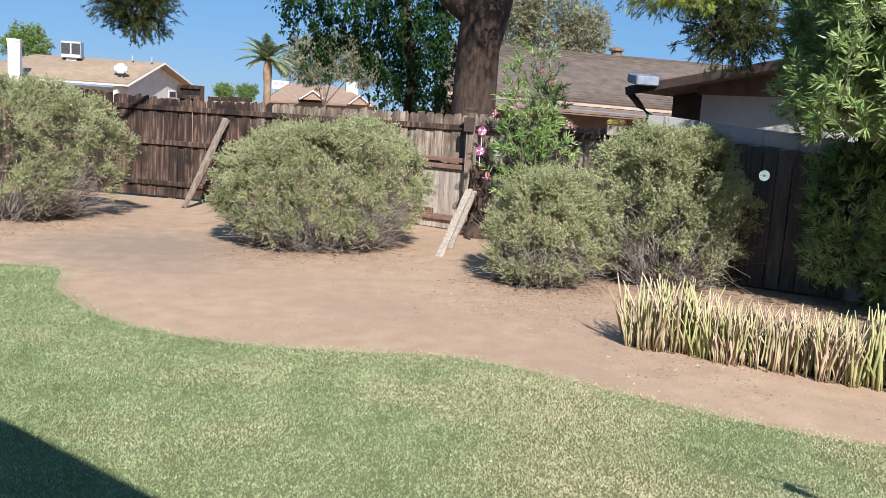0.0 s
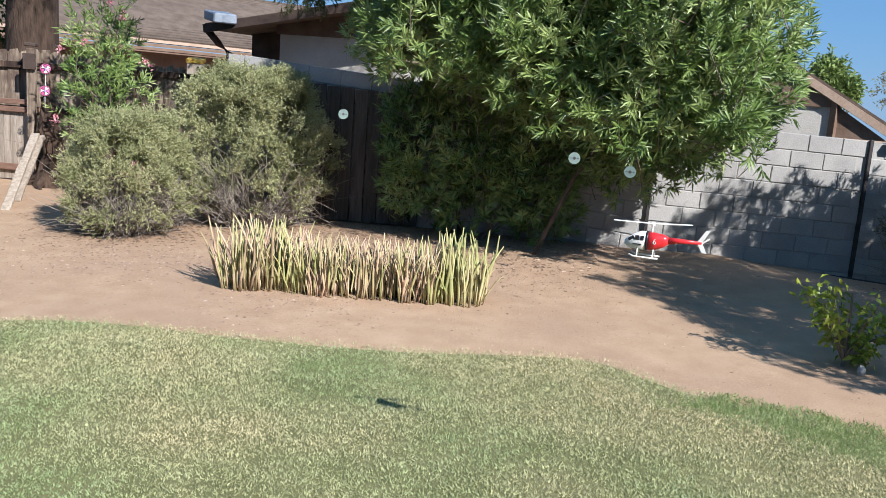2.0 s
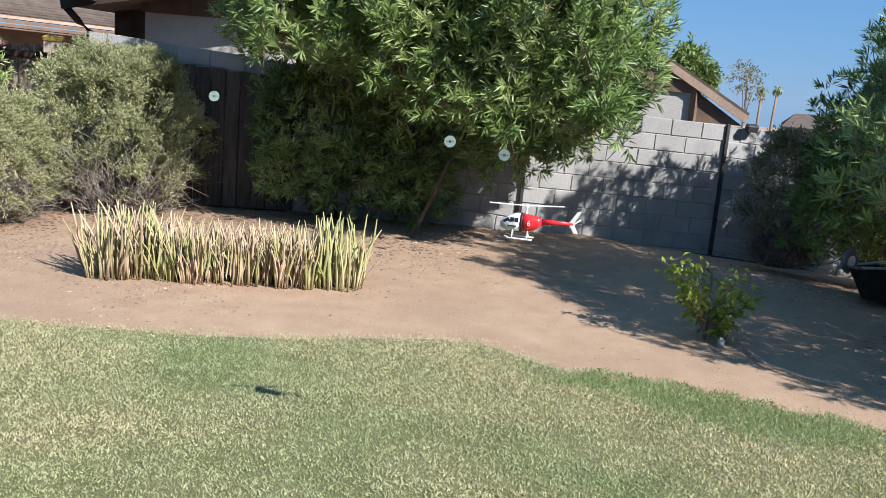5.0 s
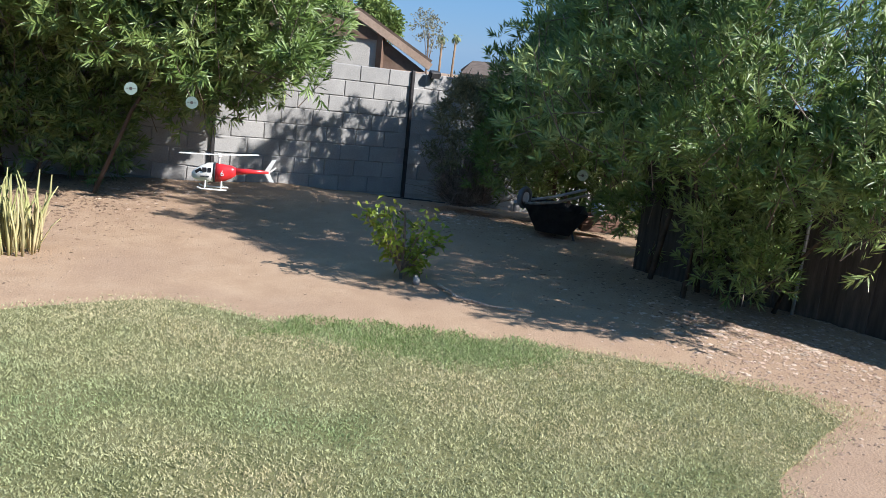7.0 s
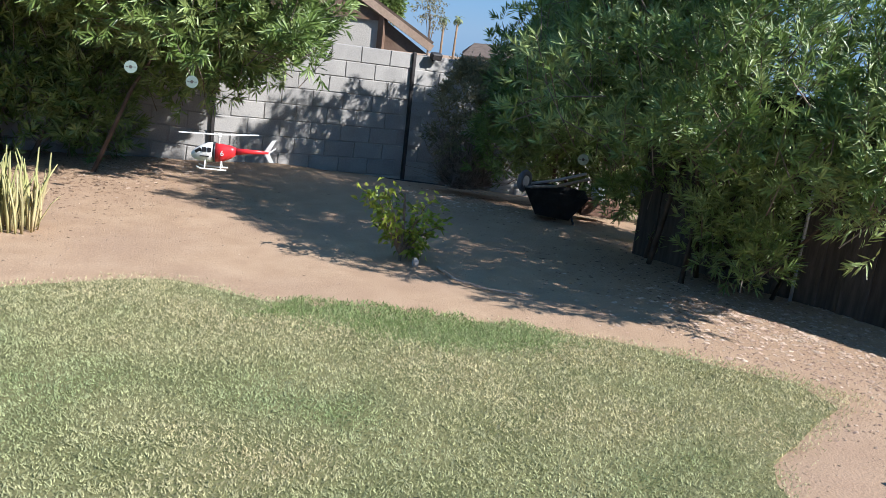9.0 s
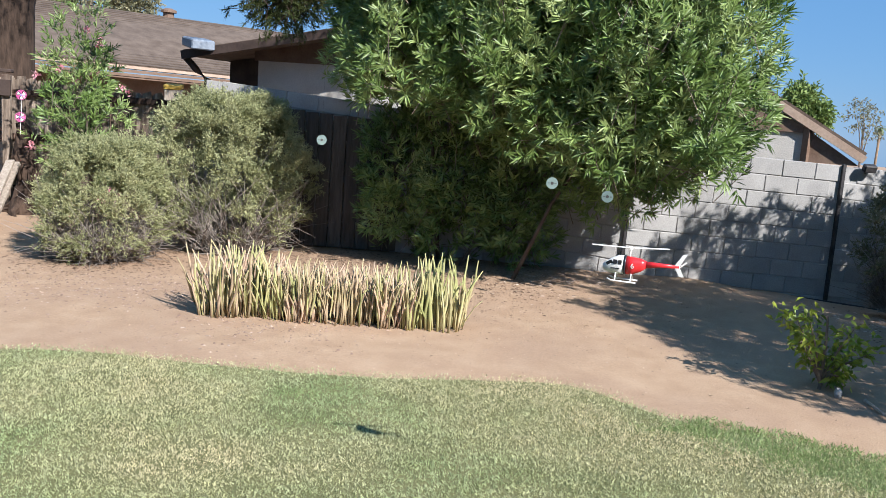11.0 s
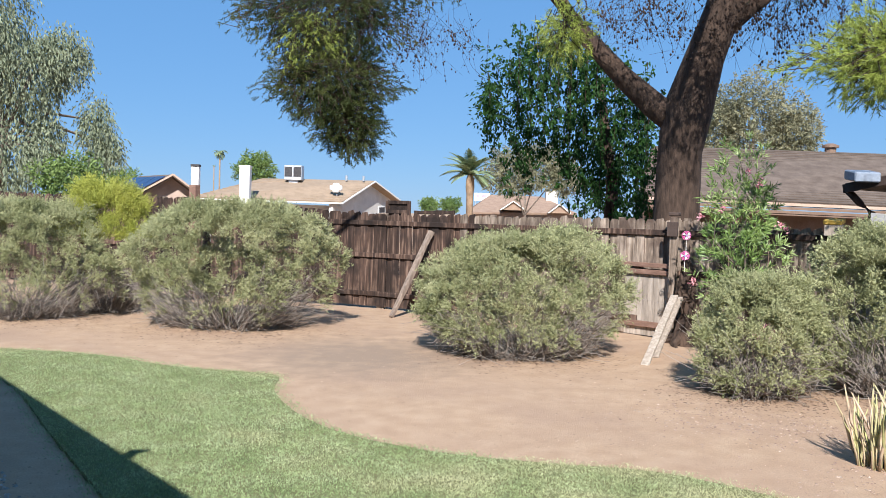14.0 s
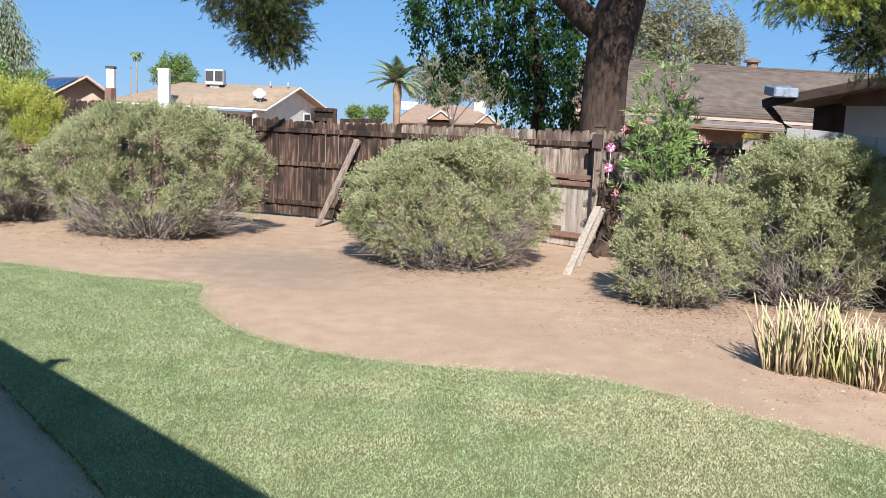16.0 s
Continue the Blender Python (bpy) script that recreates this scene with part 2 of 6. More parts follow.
def unit(v):
    return v / np.maximum(np.linalg.norm(v, axis=-1, keepdims=True), 1e-9)


def leaf_arrays(base, along, length, width, rng, fold=0.25, bend=0.15, mid=0.45, face=None, loose=0.5):
    """Leaves folded along the midrib: four corners, two triangles each."""
    n = len(base)
    along = unit(along)
    # leaves turn their upper side towards face, where given
    turn = rng.normal(size=(n, 3)) if face is None else face + rng.normal(0, loose, (n, 3))
    side = unit(np.cross(along, turn))
    up = np.cross(side, along)
    L, W = np.broadcast_to(length, n)[:, None], np.broadcast_to(width, n)[:, None]
    m = base + along * L * mid + up * W * fold
    tip = base + along * L - np.array([0, 0, 1]) * L * bend
    v = np.stack([base, m - side * W / 2, m + side * W / 2, tip], 1)
    f = np.array([[0, 1, 3], [0, 3, 2]])
    return v.reshape(-1, 3), (np.arange(n)[:, None, None] * 4 + f).reshape(-1, 3)


def needle_arrays(base, along, length, width, rng):
    n = len(base)
    along = unit(along)
    side = unit(np.cross(along, rng.normal(size=(n, 3))))
    L, W = np.broadcast_to(length, n)[:, None], np.broadcast_to(width, n)[:, None]
    v = np.stack([base - side * W / 2, base + side * W / 2, base + along * L], 1)
    return v.reshape(-1, 3), np.arange(3 * n).reshape(-1, 3)


def twig_arrays(a, b, c, r0, r1):
    """Three-sided twigs bent through b, from a to c."""
    n = len(a)
    rings = []
    for p, r in ((a, r0), (b, (r0 + r1) / 2), (c, r1)):
        d = unit(c - a)
        s = unit(np.cross(d, np.array([0.31, 0.17, 0.93])))
        u = np.cross(d, s)
        rings.append(np.stack([p + r * (math.cos(q) * s + math.sin(q) * u) for q in (0, 2.094, 4.189)], 1))
    v = np.concatenate(rings, 1)
    f = [[3 * k + i, 3 * k + (i + 1) % 3, 3 * k + 3 + (i + 1) % 3, 3 * k + 3 + i] for k in (0, 1) for i in range(3)]
    return v.reshape(-1, 3), (np.arange(n)[:, None, None] * 9 + np.array(f)).reshape(-1, 4)


def lumps(d, seed, amount=(0.16, 0.09), freq=(1.6, 4.0)):
    return np.array([1 + amount[0] * noise.noise(Vector(v) * freq[0] + Vector((seed, 0, 0))) * 2 + amount[1] * noise.noise(Vector(v) * freq[1] + Vector((0, seed, 0))) * 2 for v in d])


def ball_dirs(n, rng):
    return unit(rng.normal(size=(n, 3)))


# ---- ground ----
def rough_ground(x, y):
    dip = -0.13 * max(0.0, min(x, 13.0) - 9.3) if -1 < y < 8 else 0.0
    return dip + 0.012 * noise.noise(Vector((x * 1.3, y * 1.3, 0))) + 0.025 * noise.noise(Vector((x * 0.25, y * 0.25, 4)))


LAWN = [(-6.2, 10.8), (-5.1, 11.0), (-4.0, 10.7), (-3.17, 10.2), (-2.44, 9.95), (-1.9, 9.84), (-1.66, 9.55), (-1.6, 8.93), (-1.38, 8.29), (-1.03, 7.64),
        (-0.63, 7.19), (-0.16, 6.88), (0.33, 6.68), (0.96, 6.54), (1.6, 6.42), (2.2, 6.0), (2.63, 5.52), (3.1, 5.03), (3.6, 4.6), (4.15, 4.25),
        (4.6, 3.92), (4.74, 3.6), (4.74, 3.1), (4.9, 2.6), (5.1, 2.15), (5.35, 1.6), (5.55, 1.0), (5.63, 0.3), (5.6, -0.45), (5.45, -0.68),
        (5.02, -0.52), (4.5, -0.37), (4.05, -0.3), (3.0, -0.8), (0.5, -1.0), (-0.6, 2.2), (-1.2, 3.9), (-2.16, 5.36), (-3.25, 6.98), (-4.4, 8.7)]


def inside(poly, p):
    x, y = p[:, 0], p[:, 1]
    r = np.zeros(len(p), bool)
    a, b = poly, np.roll(poly, -1, 0)
    for (x0, y0), (x1, y1) in zip(a, b):
        if y0 == y1:
            continue
        r ^= ((y0 > y) != (y1 > y)) & (x < (x1 - x0) * (y - y0) / (y1 - y0) + x0)
    return r


def fall(x):
    """The land drops gently beyond the block wall."""
    return -0.03 * max(0.0, x - 22.0)


def build_ground():
    near = np.arange(-14, 14.01, 0.25)
    far = np.array([18, 26, 40, 70, 150, 400, 1200, 3000.0])
    xs = np.concatenate([-far[::-1], near, far])
    ys = np.concatenate([-far[::-1], np.arange(-8, 24.01, 0.25), far + 10])
    v = np.array([(x, y, rough_ground(x, y) if abs(x) < 14 and -8 < y < 24 else fall(x)) for y in ys for x in xs])
    deep = inside(np.array(LAWN), v[:, :2])
    deep[deep] = edge_gap(np.array(LAWN), v[deep, :2]) > 0.28
    v[deep, 2] -= 0.05
    w = len(xs)
    f = [(j * w + i, j * w + i + 1, (j + 1) * w + i + 1, (j + 1) * w + i) for j in range(len(ys) - 1) for i in range(w - 1)]
    tagged(put("ground", raw("ground", v, f, M_DIRT, True)), "bare tan desert soil of the back yard", "ground", kind="structure")


def curve_round(pts, steps=6):
    out = []
    n = len(pts)
    for k in range(n):
        p = [np.array(pts[(k + o) % n]) for o in (-1, 0, 1, 2)]
        for s in range(steps):
            u = s / steps
            out.append(0.5 * (2 * p[1] + (p[2] - p[0]) * u + (2 * p[0] - 5 * p[1] + 4 * p[2] - p[3]) * u * u + (3 * p[1] - p[0] - 3 * p[2] + p[3]) * u ** 3))
    return np.array(out)


def edge_gap(poly, p):
    """Distance of points from the polygon's outline."""
    best = np.full(len(p), 1e9)
    for a, b in zip(poly, np.roll(poly, -1, 0)):
        d = b - a
        u = np.clip(((p - a) @ d) / (d @ d), 0, 1)[:, None]
        best = np.minimum(best, np.linalg.norm(p - a - u * d, axis=1))
    return best


def build_lawn():
    rng = np.random.default_rng(5)
    poly = curve_round(LAWN, 3)
    bm = bmesh.new()
    tang = np.roll(poly, -1, 0) - np.roll(poly, 1, 0)
    norm = unit(np.c_[tang[:, 1], -tang[:, 0]])
    if not inside(poly, poly[:1] + norm[:1] * 0.02)[0]:
        norm = -norm
    face = bm.faces.new([bm.verts.new((x, y, 0.012)) for x, y in poly + norm * 0.1])
    ext = bmesh.ops.extrude_face_region(bm, geom=[face])
    bmesh.ops.translate(bm, verts=[g for g in ext["geom"] if isinstance(g, bmesh.types.BMVert)], vec=(0, 0, -0.12))
    bmesh.ops.recalc_face_normals(bm, faces=bm.faces)
    bmesh.ops.triangulate(bm, faces=bm.faces)
    lawn = part("lawn", bm, M_SOIL)
    tagged(lawn, "mown patchy green and straw-coloured lawn", "lawn", kind="structure")
    p = rng.uniform((-6.3, -1.0), (5.8, 11.2), (1500000, 2))
    dist = np.hypot(p[:, 0], p[:, 1])
    p = p[rng.random(len(p)) < np.clip(6.0 / np.maximum(dist, 2.0), 0, 1.0)]
    # a coarse grid of gaps first, the exact one near the edge only
    gx, gy = np.arange(-6.4, 6.0, 0.1), np.arange(-1.1, 11.4, 0.1)
    grid = np.stack(np.meshgrid(gx, gy, indexing="ij"), -1).reshape(-1, 2)
    coarse = (edge_gap(poly, grid) * np.where(inside(poly, grid), 1, -1)).reshape(len(gx), len(gy))
    ij = np.round((p - [gx[0], gy[0]]) / 0.1).astype(int)
    gap = coarse[ij[:, 0], ij[:, 1]]
    edge = np.where(np.abs(gap) < 0.35)[0]
    gap[edge] = edge_gap(poly, p[edge]) * np.where(inside(poly, p[edge]), 1, -1)
    wob = np.zeros(len(p))
    lift = np.full(len(p), 0.015)
    for i in edge:
        lift[i] = max(0.012, rough_ground(p[i, 0], p[i, 1]) + 0.002)
        wob[i] = 0.07 * noise.noise(Vector((p[i, 0] * 6, p[i, 1] * 6, 2)))
    stay = rng.random(len(p)) < np.clip((gap + wob + 0.06) / 0.2, 0, 1) ** 1.5
    p, lift = p[stay], lift[stay]
    n = len(p)
    base = np.c_[p, lift]
    # tufts: neighbouring blades lean the same way
    cell = np.floor(p / 0.035).astype(int)
    az = (np.sin(cell[:, 0] * 12.9898 + cell[:, 1] * 78.233) * 43758.5453) % (2 * np.pi) + rng.normal(0, 0.9, n)
    lean = rng.uniform(0.2, 2.0, n)
    along = np.c_[np.cos(az) * lean, np.sin(az) * lean, np.ones(n)]
    v, f = needle_arrays(base, along, rng.uniform(0.009, 0.022, n), rng.uniform(0.0045, 0.008, n), rng)
    put("grass", raw("grass", v, f, M_GRASS), lawn, kind="stuff")
    # longer green grass along the bare soil
    m = 17000
    patch = np.array([(4.39, 2.95), (4.82, 2.89), (5.01, 2.49), (5.2, 1.91), (5.39, 1.37), (5.28, 1.04), (4.92, 1.2), (4.66, 1.61), (4.53, 2.08), (4.47, 2.51)])
    q = rng.uniform(patch.min(0) - 0.15, patch.max(0) + 0.15, (m * 4, 2))
    near = edge_gap(patch, q) * np.where(inside(patch, q), 1, -1)
    thin = np.array([noise.noise(Vector((x * 5, y * 5, 7))) for x, y in q])
    q = q[rng.random(len(q)) < np.clip((near + 0.1 + 0.12 * thin) / 0.25, 0, 1) ** 1.3][:m]
    m = len(q)
    along = np.c_[rng.normal(0, 1.0, (m, 2)), np.ones(m)]
    v, f = needle_arrays(np.c_[q, np.full(m, 0.01)], along, rng.uniform(0.018, 0.04, m), rng.uniform(0.004, 0.008, m), rng)
    put("rank_grass", raw("rank_grass", v, f, M_TUFT), lawn, kind="stuff", label="longer dark green grass")


build_ground()
build_lawn()


# ---- wooden fence along the back ----
FENCE = [(-16.0, 23.6), (-5.6, 18.85), (-1.2, 16.75), (3.68, 13.5), (5.75, 11.85)]
FENCE_HIGH = [2.15, 2.05, 1.82, 1.86, 1.72]


def board_mesh(width, height, ear, mat, seed, thick=0.02):
    """An upright board with clipped corners and a slightly ragged top."""
    rnd = random.Random(seed)
    w, c = width / 2, ear
    out = [(-w, 0.02), (w, 0.02), (w, height - c * rnd.uniform(0.8, 1.3)), (w - c, height + rnd.uniform(-0.01, 0.01)), (-w + c, height + rnd.uniform(-0.01, 0.01)), (-w, height - c * rnd.uniform(0.8, 1.3))]
    bm = bmesh.new()
    f = bm.faces.new([bm.verts.new((x, -thick / 2, z)) for x, z in out])
    ext = bmesh.ops.extrude_face_region(bm, geom=[f])
    bmesh.ops.translate(bm, verts=[g for g in ext["geom"] if isinstance(g, bmesh.types.BMVert)], vec=(0, thick, 0))
    bmesh.ops.recalc_face_normals(bm, faces=bm.faces)
    me = bpy.data.meshes.new("board")
    bm.to_mesh(me)
    bm.free()
    me.materials.append(mat)
    return me


def build_fence():
    rnd = random.Random(3)
    for k in range(len(FENCE) - 1):
        a, b = Vector((*FENCE[k], 0)), Vector((*FENCE[k + 1], 0))
        run, turn = (b - a).length, math.degrees(math.atan2(b.y - a.y, b.x - a.x))
        sec = thing("fence", a, "weathered grey-brown board fence with uneven dog-eared tops", "fence", "back fence", turn, "structure")
        pitch = 0.147
        count = int(run / pitch)
        kinds = [[board_mesh(0.152, 1.0, 0.028, wood, 40 + s) for s in range(6)] for wood in (M_WOOD_DARK, M_WOOD)]
        for i in range(count):
            u = (i + 0.5) / count
            h = FENCE_HIGH[k] * (1 - u) + FENCE_HIGH[k + 1] * u + rnd.uniform(-0.02, 0.02)
            m = pose(u * run, (0.011 if i % 2 else -0.011) + rnd.uniform(-0.002, 0.002), 0, 0, rnd.uniform(-0.5, 0.5), 0) @ Matrix.Diagonal((1, 1, h, 1))
            # boards below x = 0.3, give or take, use the darker wood
            put("board", kinds[a.x + (b.x - a.x) * u > 0.3 + rnd.uniform(-0.5, 0.5)][rnd.randrange(6)], sec, m)
        for z in (0.28, 1.02, 1.64):
            part("rail", box_bm((run, 0.045, 0.09), (run / 2, -0.036, z)), M_WOOD_DARK, sec, bevel=0.006)
        for x in np.arange(0.0 if k else 1.2, run, 2.4):
            h = FENCE_HIGH[k] + (FENCE_HIGH[k + 1] - FENCE_HIGH[k]) * x / run
            part("post", box_bm((0.095, 0.095, h + 0.02), (x + 0.05, 0.06, h / 2)), M_WOOD, sec, bevel=0.008)


build_fence()

# ---- block wall ----
WALL = [(5.07, 10.38), (6.69, 8.9), (8.7, 6.5), (10.7, 4.9), (13.2, 2.85)]
WALL_TOP = [2.0, 1.83, 1.58, 1.5, 1.36]
WALL_FOOT = [-0.03, -0.03, -0.05, -0.2, -0.5]


def build_wall():
    rnd = random.Random(8)
    kinds = []
    for k in range(3):
        bm = box_bm((0.396, 0.15, 0.193))
        bmesh.ops.bevel(bm, geom=bm.edges[:], offset=0.006, segments=1, affect="EDGES")
        for v in bm.verts:
            v.co += Vector((rnd.uniform(-1, 1), rnd.uniform(-1, 1), rnd.uniform(-1, 1))) * 0.0015
        me = bpy.data.meshes.new("block")
        bm.to_mesh(me)
        bm.free()
        me.materials.append(M_BLOCK)
        kinds.append(me)
    for k in range(len(WALL) - 1):
        a, b = Vector((*WALL[k], 0)), Vector((*WALL[k + 1], 0))
        run, turn = (b - a).length, math.degrees(math.atan2(b.y - a.y, b.x - a.x))
        drop = (WALL_TOP[k + 1] - WALL_TOP[k]) / run
        wall = thing("wall_block", a, "grey concrete block wall with dark steel joint posts", "wall", "block walls", turn, "structure")
        top, foot = WALL_TOP[k], WALL_FOOT[k] - 0.3
        bm = box_bm((run, 0.125, top - foot - 0.012), (run / 2, 0, (top + foot) / 2 - 0.006))
        for v in bm.verts:
            v.co.z += drop * v.co.x
        part("mortar", bm, M_MORTAR, wall)
        for row in range(11):
            x = 0.2 if row % 2 else 0.4
            z = top - 0.1 - row * 0.203
            while x < run:
                if z + drop * x > WALL_FOOT[k] + (WALL_FOOT[k + 1] - WALL_FOOT[k]) * x / run - 0.2:
                    cut = min(1.0, (run - x + 0.19) / 0.39)
                    put("block", kinds[rnd.randrange(3)], wall, pose(x - 0.198 * (1 - cut), rnd.uniform(-0.003, 0.003), z + drop * x, 0, math.degrees(-math.atan(drop)), 0) @ Matrix.Diagonal((cut, 1, 1, 1)))
                x += 0.406
        if k >= 1:
            high = WALL_TOP[k + 1] - WALL_FOOT[k + 1]
            part("steel_post", box_bm((0.042, 0.05, high + 0.15), (run, -0.09, WALL_FOOT[k + 1] + high / 2 - 0.06)), M_STEEL, wall, "dark steel joint post", bevel=0.004)


build_wall()


# ---- shrubs ----
PROFILE = ([0, 0.08, 0.2, 0.4, 0.6, 0.8, 0.93, 1.0], [0.5, 0.7, 0.9, 1.0, 0.98, 0.82, 0.58, 0.3])


def shrub(at, rx, ry, high, seed, leaf=M_SAGE, clumps=300, label="rounded grey-green desert shrub on bare soil", floor=0.1, leaf_len=0.03, group="sage shrubs", sprigs=26, bare=0.22, rise=0.0, plume=1.0):
    """Billows of fine sprigs over a spreading fan of grey branches, undercut at the foot."""
    rng = np.random.default_rng(seed)
    t = thing("shrub", (*at, 0), label, "shrub", group)

    def skin(az, v, push):
        r = np.interp(v, *PROFILE) * push
        return np.c_[np.cos(az) * rx * r, np.sin(az) * ry * r, v * high * (1 + rise * np.cos(az) * r)]

    az = rng.uniform(0, 2 * np.pi, clumps)
    v = rng.uniform(floor, 0.97, clumps) ** 0.85
    cap = rng.random(clumps) < 0.2
    v[cap] = rng.uniform(0.82, 0.95, cap.sum())
    lump = np.array([1 + 0.3 * noise.noise(Vector((math.cos(a) * 1.5 + seed, math.sin(a) * 1.5, w * 2.2))) for a, w in zip(az, v)])
    hole = np.array([noise.noise(Vector((math.cos(a) * 2.4, math.sin(a) * 2.4 + seed, w * 3.0))) for a, w in zip(az, v)])
    # bare patches low down, where only branches show
    ok = ~((v < 0.36) & (hole > bare)) & (v > floor + 0.06 * hole)
    az, v, lump, cap = az[ok], v[ok], lump[ok], cap[ok]
    k = len(az)
    push = lump * rng.uniform(0.8, 0.95, k)
    push[cap] *= np.sqrt(rng.random(cap.sum()))
    inner = rng.random(k) < 0.3
    push[inner] *= rng.uniform(0.35, 0.75, inner.sum())
    mid = skin(az, v * (0.86 + 0.14 * lump), push)
    out = unit(np.c_[np.cos(az), np.sin(az), (v - 0.3) * 2.0])
    size = rng.uniform(0.09, 0.2, k) * (0.6 + 0.4 * high / 1.8)
    n = k * sprigs
    o, c, sz = np.repeat(out, sprigs, 0), np.repeat(mid, sprigs, 0), np.repeat(size, sprigs)[:, None]
    d = unit(o * 0.75 + [0, 0, 0.35 * plume ** 2] + rng.normal(0, 0.55, (n, 3)))
    root = c + d * sz * rng.uniform(0.1, 0.75, (n, 1))
    slen = rng.uniform(0.06, 0.15, (n, 1)) * plume
    per = 10
    u = rng.random((n, per, 1))
    base = (root[:, None] + d[:, None] * u * slen[:, None] + rng.normal(0, 0.008, (n, per, 3))).reshape(-1, 3)
    base[:, 2] = np.maximum(base[:, 2], 0.015)
    along = (d[:, None] * 0.9 + rng.normal(0, 0.55, (n, per, 3))).reshape(-1, 3)
    m = len(base)
    vv, f = needle_arrays(base, along, rng.uniform(0.7, 1.4, m) * leaf_len, rng.uniform(0.3, 0.5, m) * leaf_len, rng)
    put("foliage", raw("foliage", vv, f, leaf), t, kind="stuff")
    # branches that fan out from the foot, each with side twigs
    b = 300
    az = rng.uniform(0, 2 * np.pi, b)
    v = rng.uniform(0.02, 0.6, b) ** 1.4
    a = np.c_[np.cos(az) * rx, np.sin(az) * ry, np.zeros(b)] * (0.08 + 0.4 * rng.random(b) ** 1.5)[:, None] + [0, 0, -0.02]
    c = skin(az + rng.normal(0, 0.25, b), v, rng.uniform(0.8, 0.98, b))
    e = (a + c) / 2 + rng.normal(0, 0.09, (b, 3)) + np.c_[np.zeros((b, 2)), rng.uniform(-0.08, 0.06, b)]
    e[:, 2] = np.maximum(e[:, 2], 0.02)
    vv, f = twig_arrays(a, e, c, 0.011, 0.003)
    put("twig_mass", raw("twig_mass", vv, f, M_DEAD), t, kind="stuff", label="bare grey branches")
    per = 5
    w = rng.uniform(0.35, 1.0, (b, per, 1))
    a2 = (a[:, None] * (1 - w) ** 2 + (2 * e - (a + c) / 2)[:, None] * 2 * w * (1 - w) + c[:, None] * w * w).reshape(-1, 3)
    c2 = a2 + (unit(c - a)[:, None] + rng.normal(0, 0.9, (b, per, 3)) + [0, 0, 0.1]).reshape(-1, 3) * rng.uniform(0.06, 0.2, (b * per, 1))
    c2[:, 2] = np.maximum(c2[:, 2], 0.01)
    vv, f = twig_arrays(a2, (a2 + c2) / 2 + rng.normal(0, 0.015, (b * per, 3)), c2, 0.004, 0.002)
    put("brushwood", raw("brushwood", vv, f, M_DEAD), t, kind="stuff", label="dry grey dead twigs")
    return t


shrub((-6.8, 14.35), 1.55, 1.15, 1.85, 1, clumps=540)
shrub((-3.3, 13.6), 1.68, 1.2, 1.9, 2, clumps=680, bare=0.1, rise=0.02)
shrub((1.05, 11.6), 1.5, 1.08, 1.56, 3, clumps=640, rise=0.13)
shrub((3.38, 9.3), 0.64, 0.55, 1.22, 4, clumps=280, floor=0.07)
shrub((4.93, 9.4), 0.98, 0.78, 1.78, 5, clumps=520, bare=0.45)
shrub((-5.8, 15.1), 0.85, 0.6, 2.12, 6, M_SAGE_YELLOW, 210, "yellow-green feathery shrub with a dead grey foot before the fence", floor=0.5, plume=2.0)
shrub((10.1, 3.75), 0.46, 0.38, 1.45, 7, M_GREY_TREE, 70, "dusty grey shrub against the block wall", 0.2, 0.045, "wall shrubs", 18)


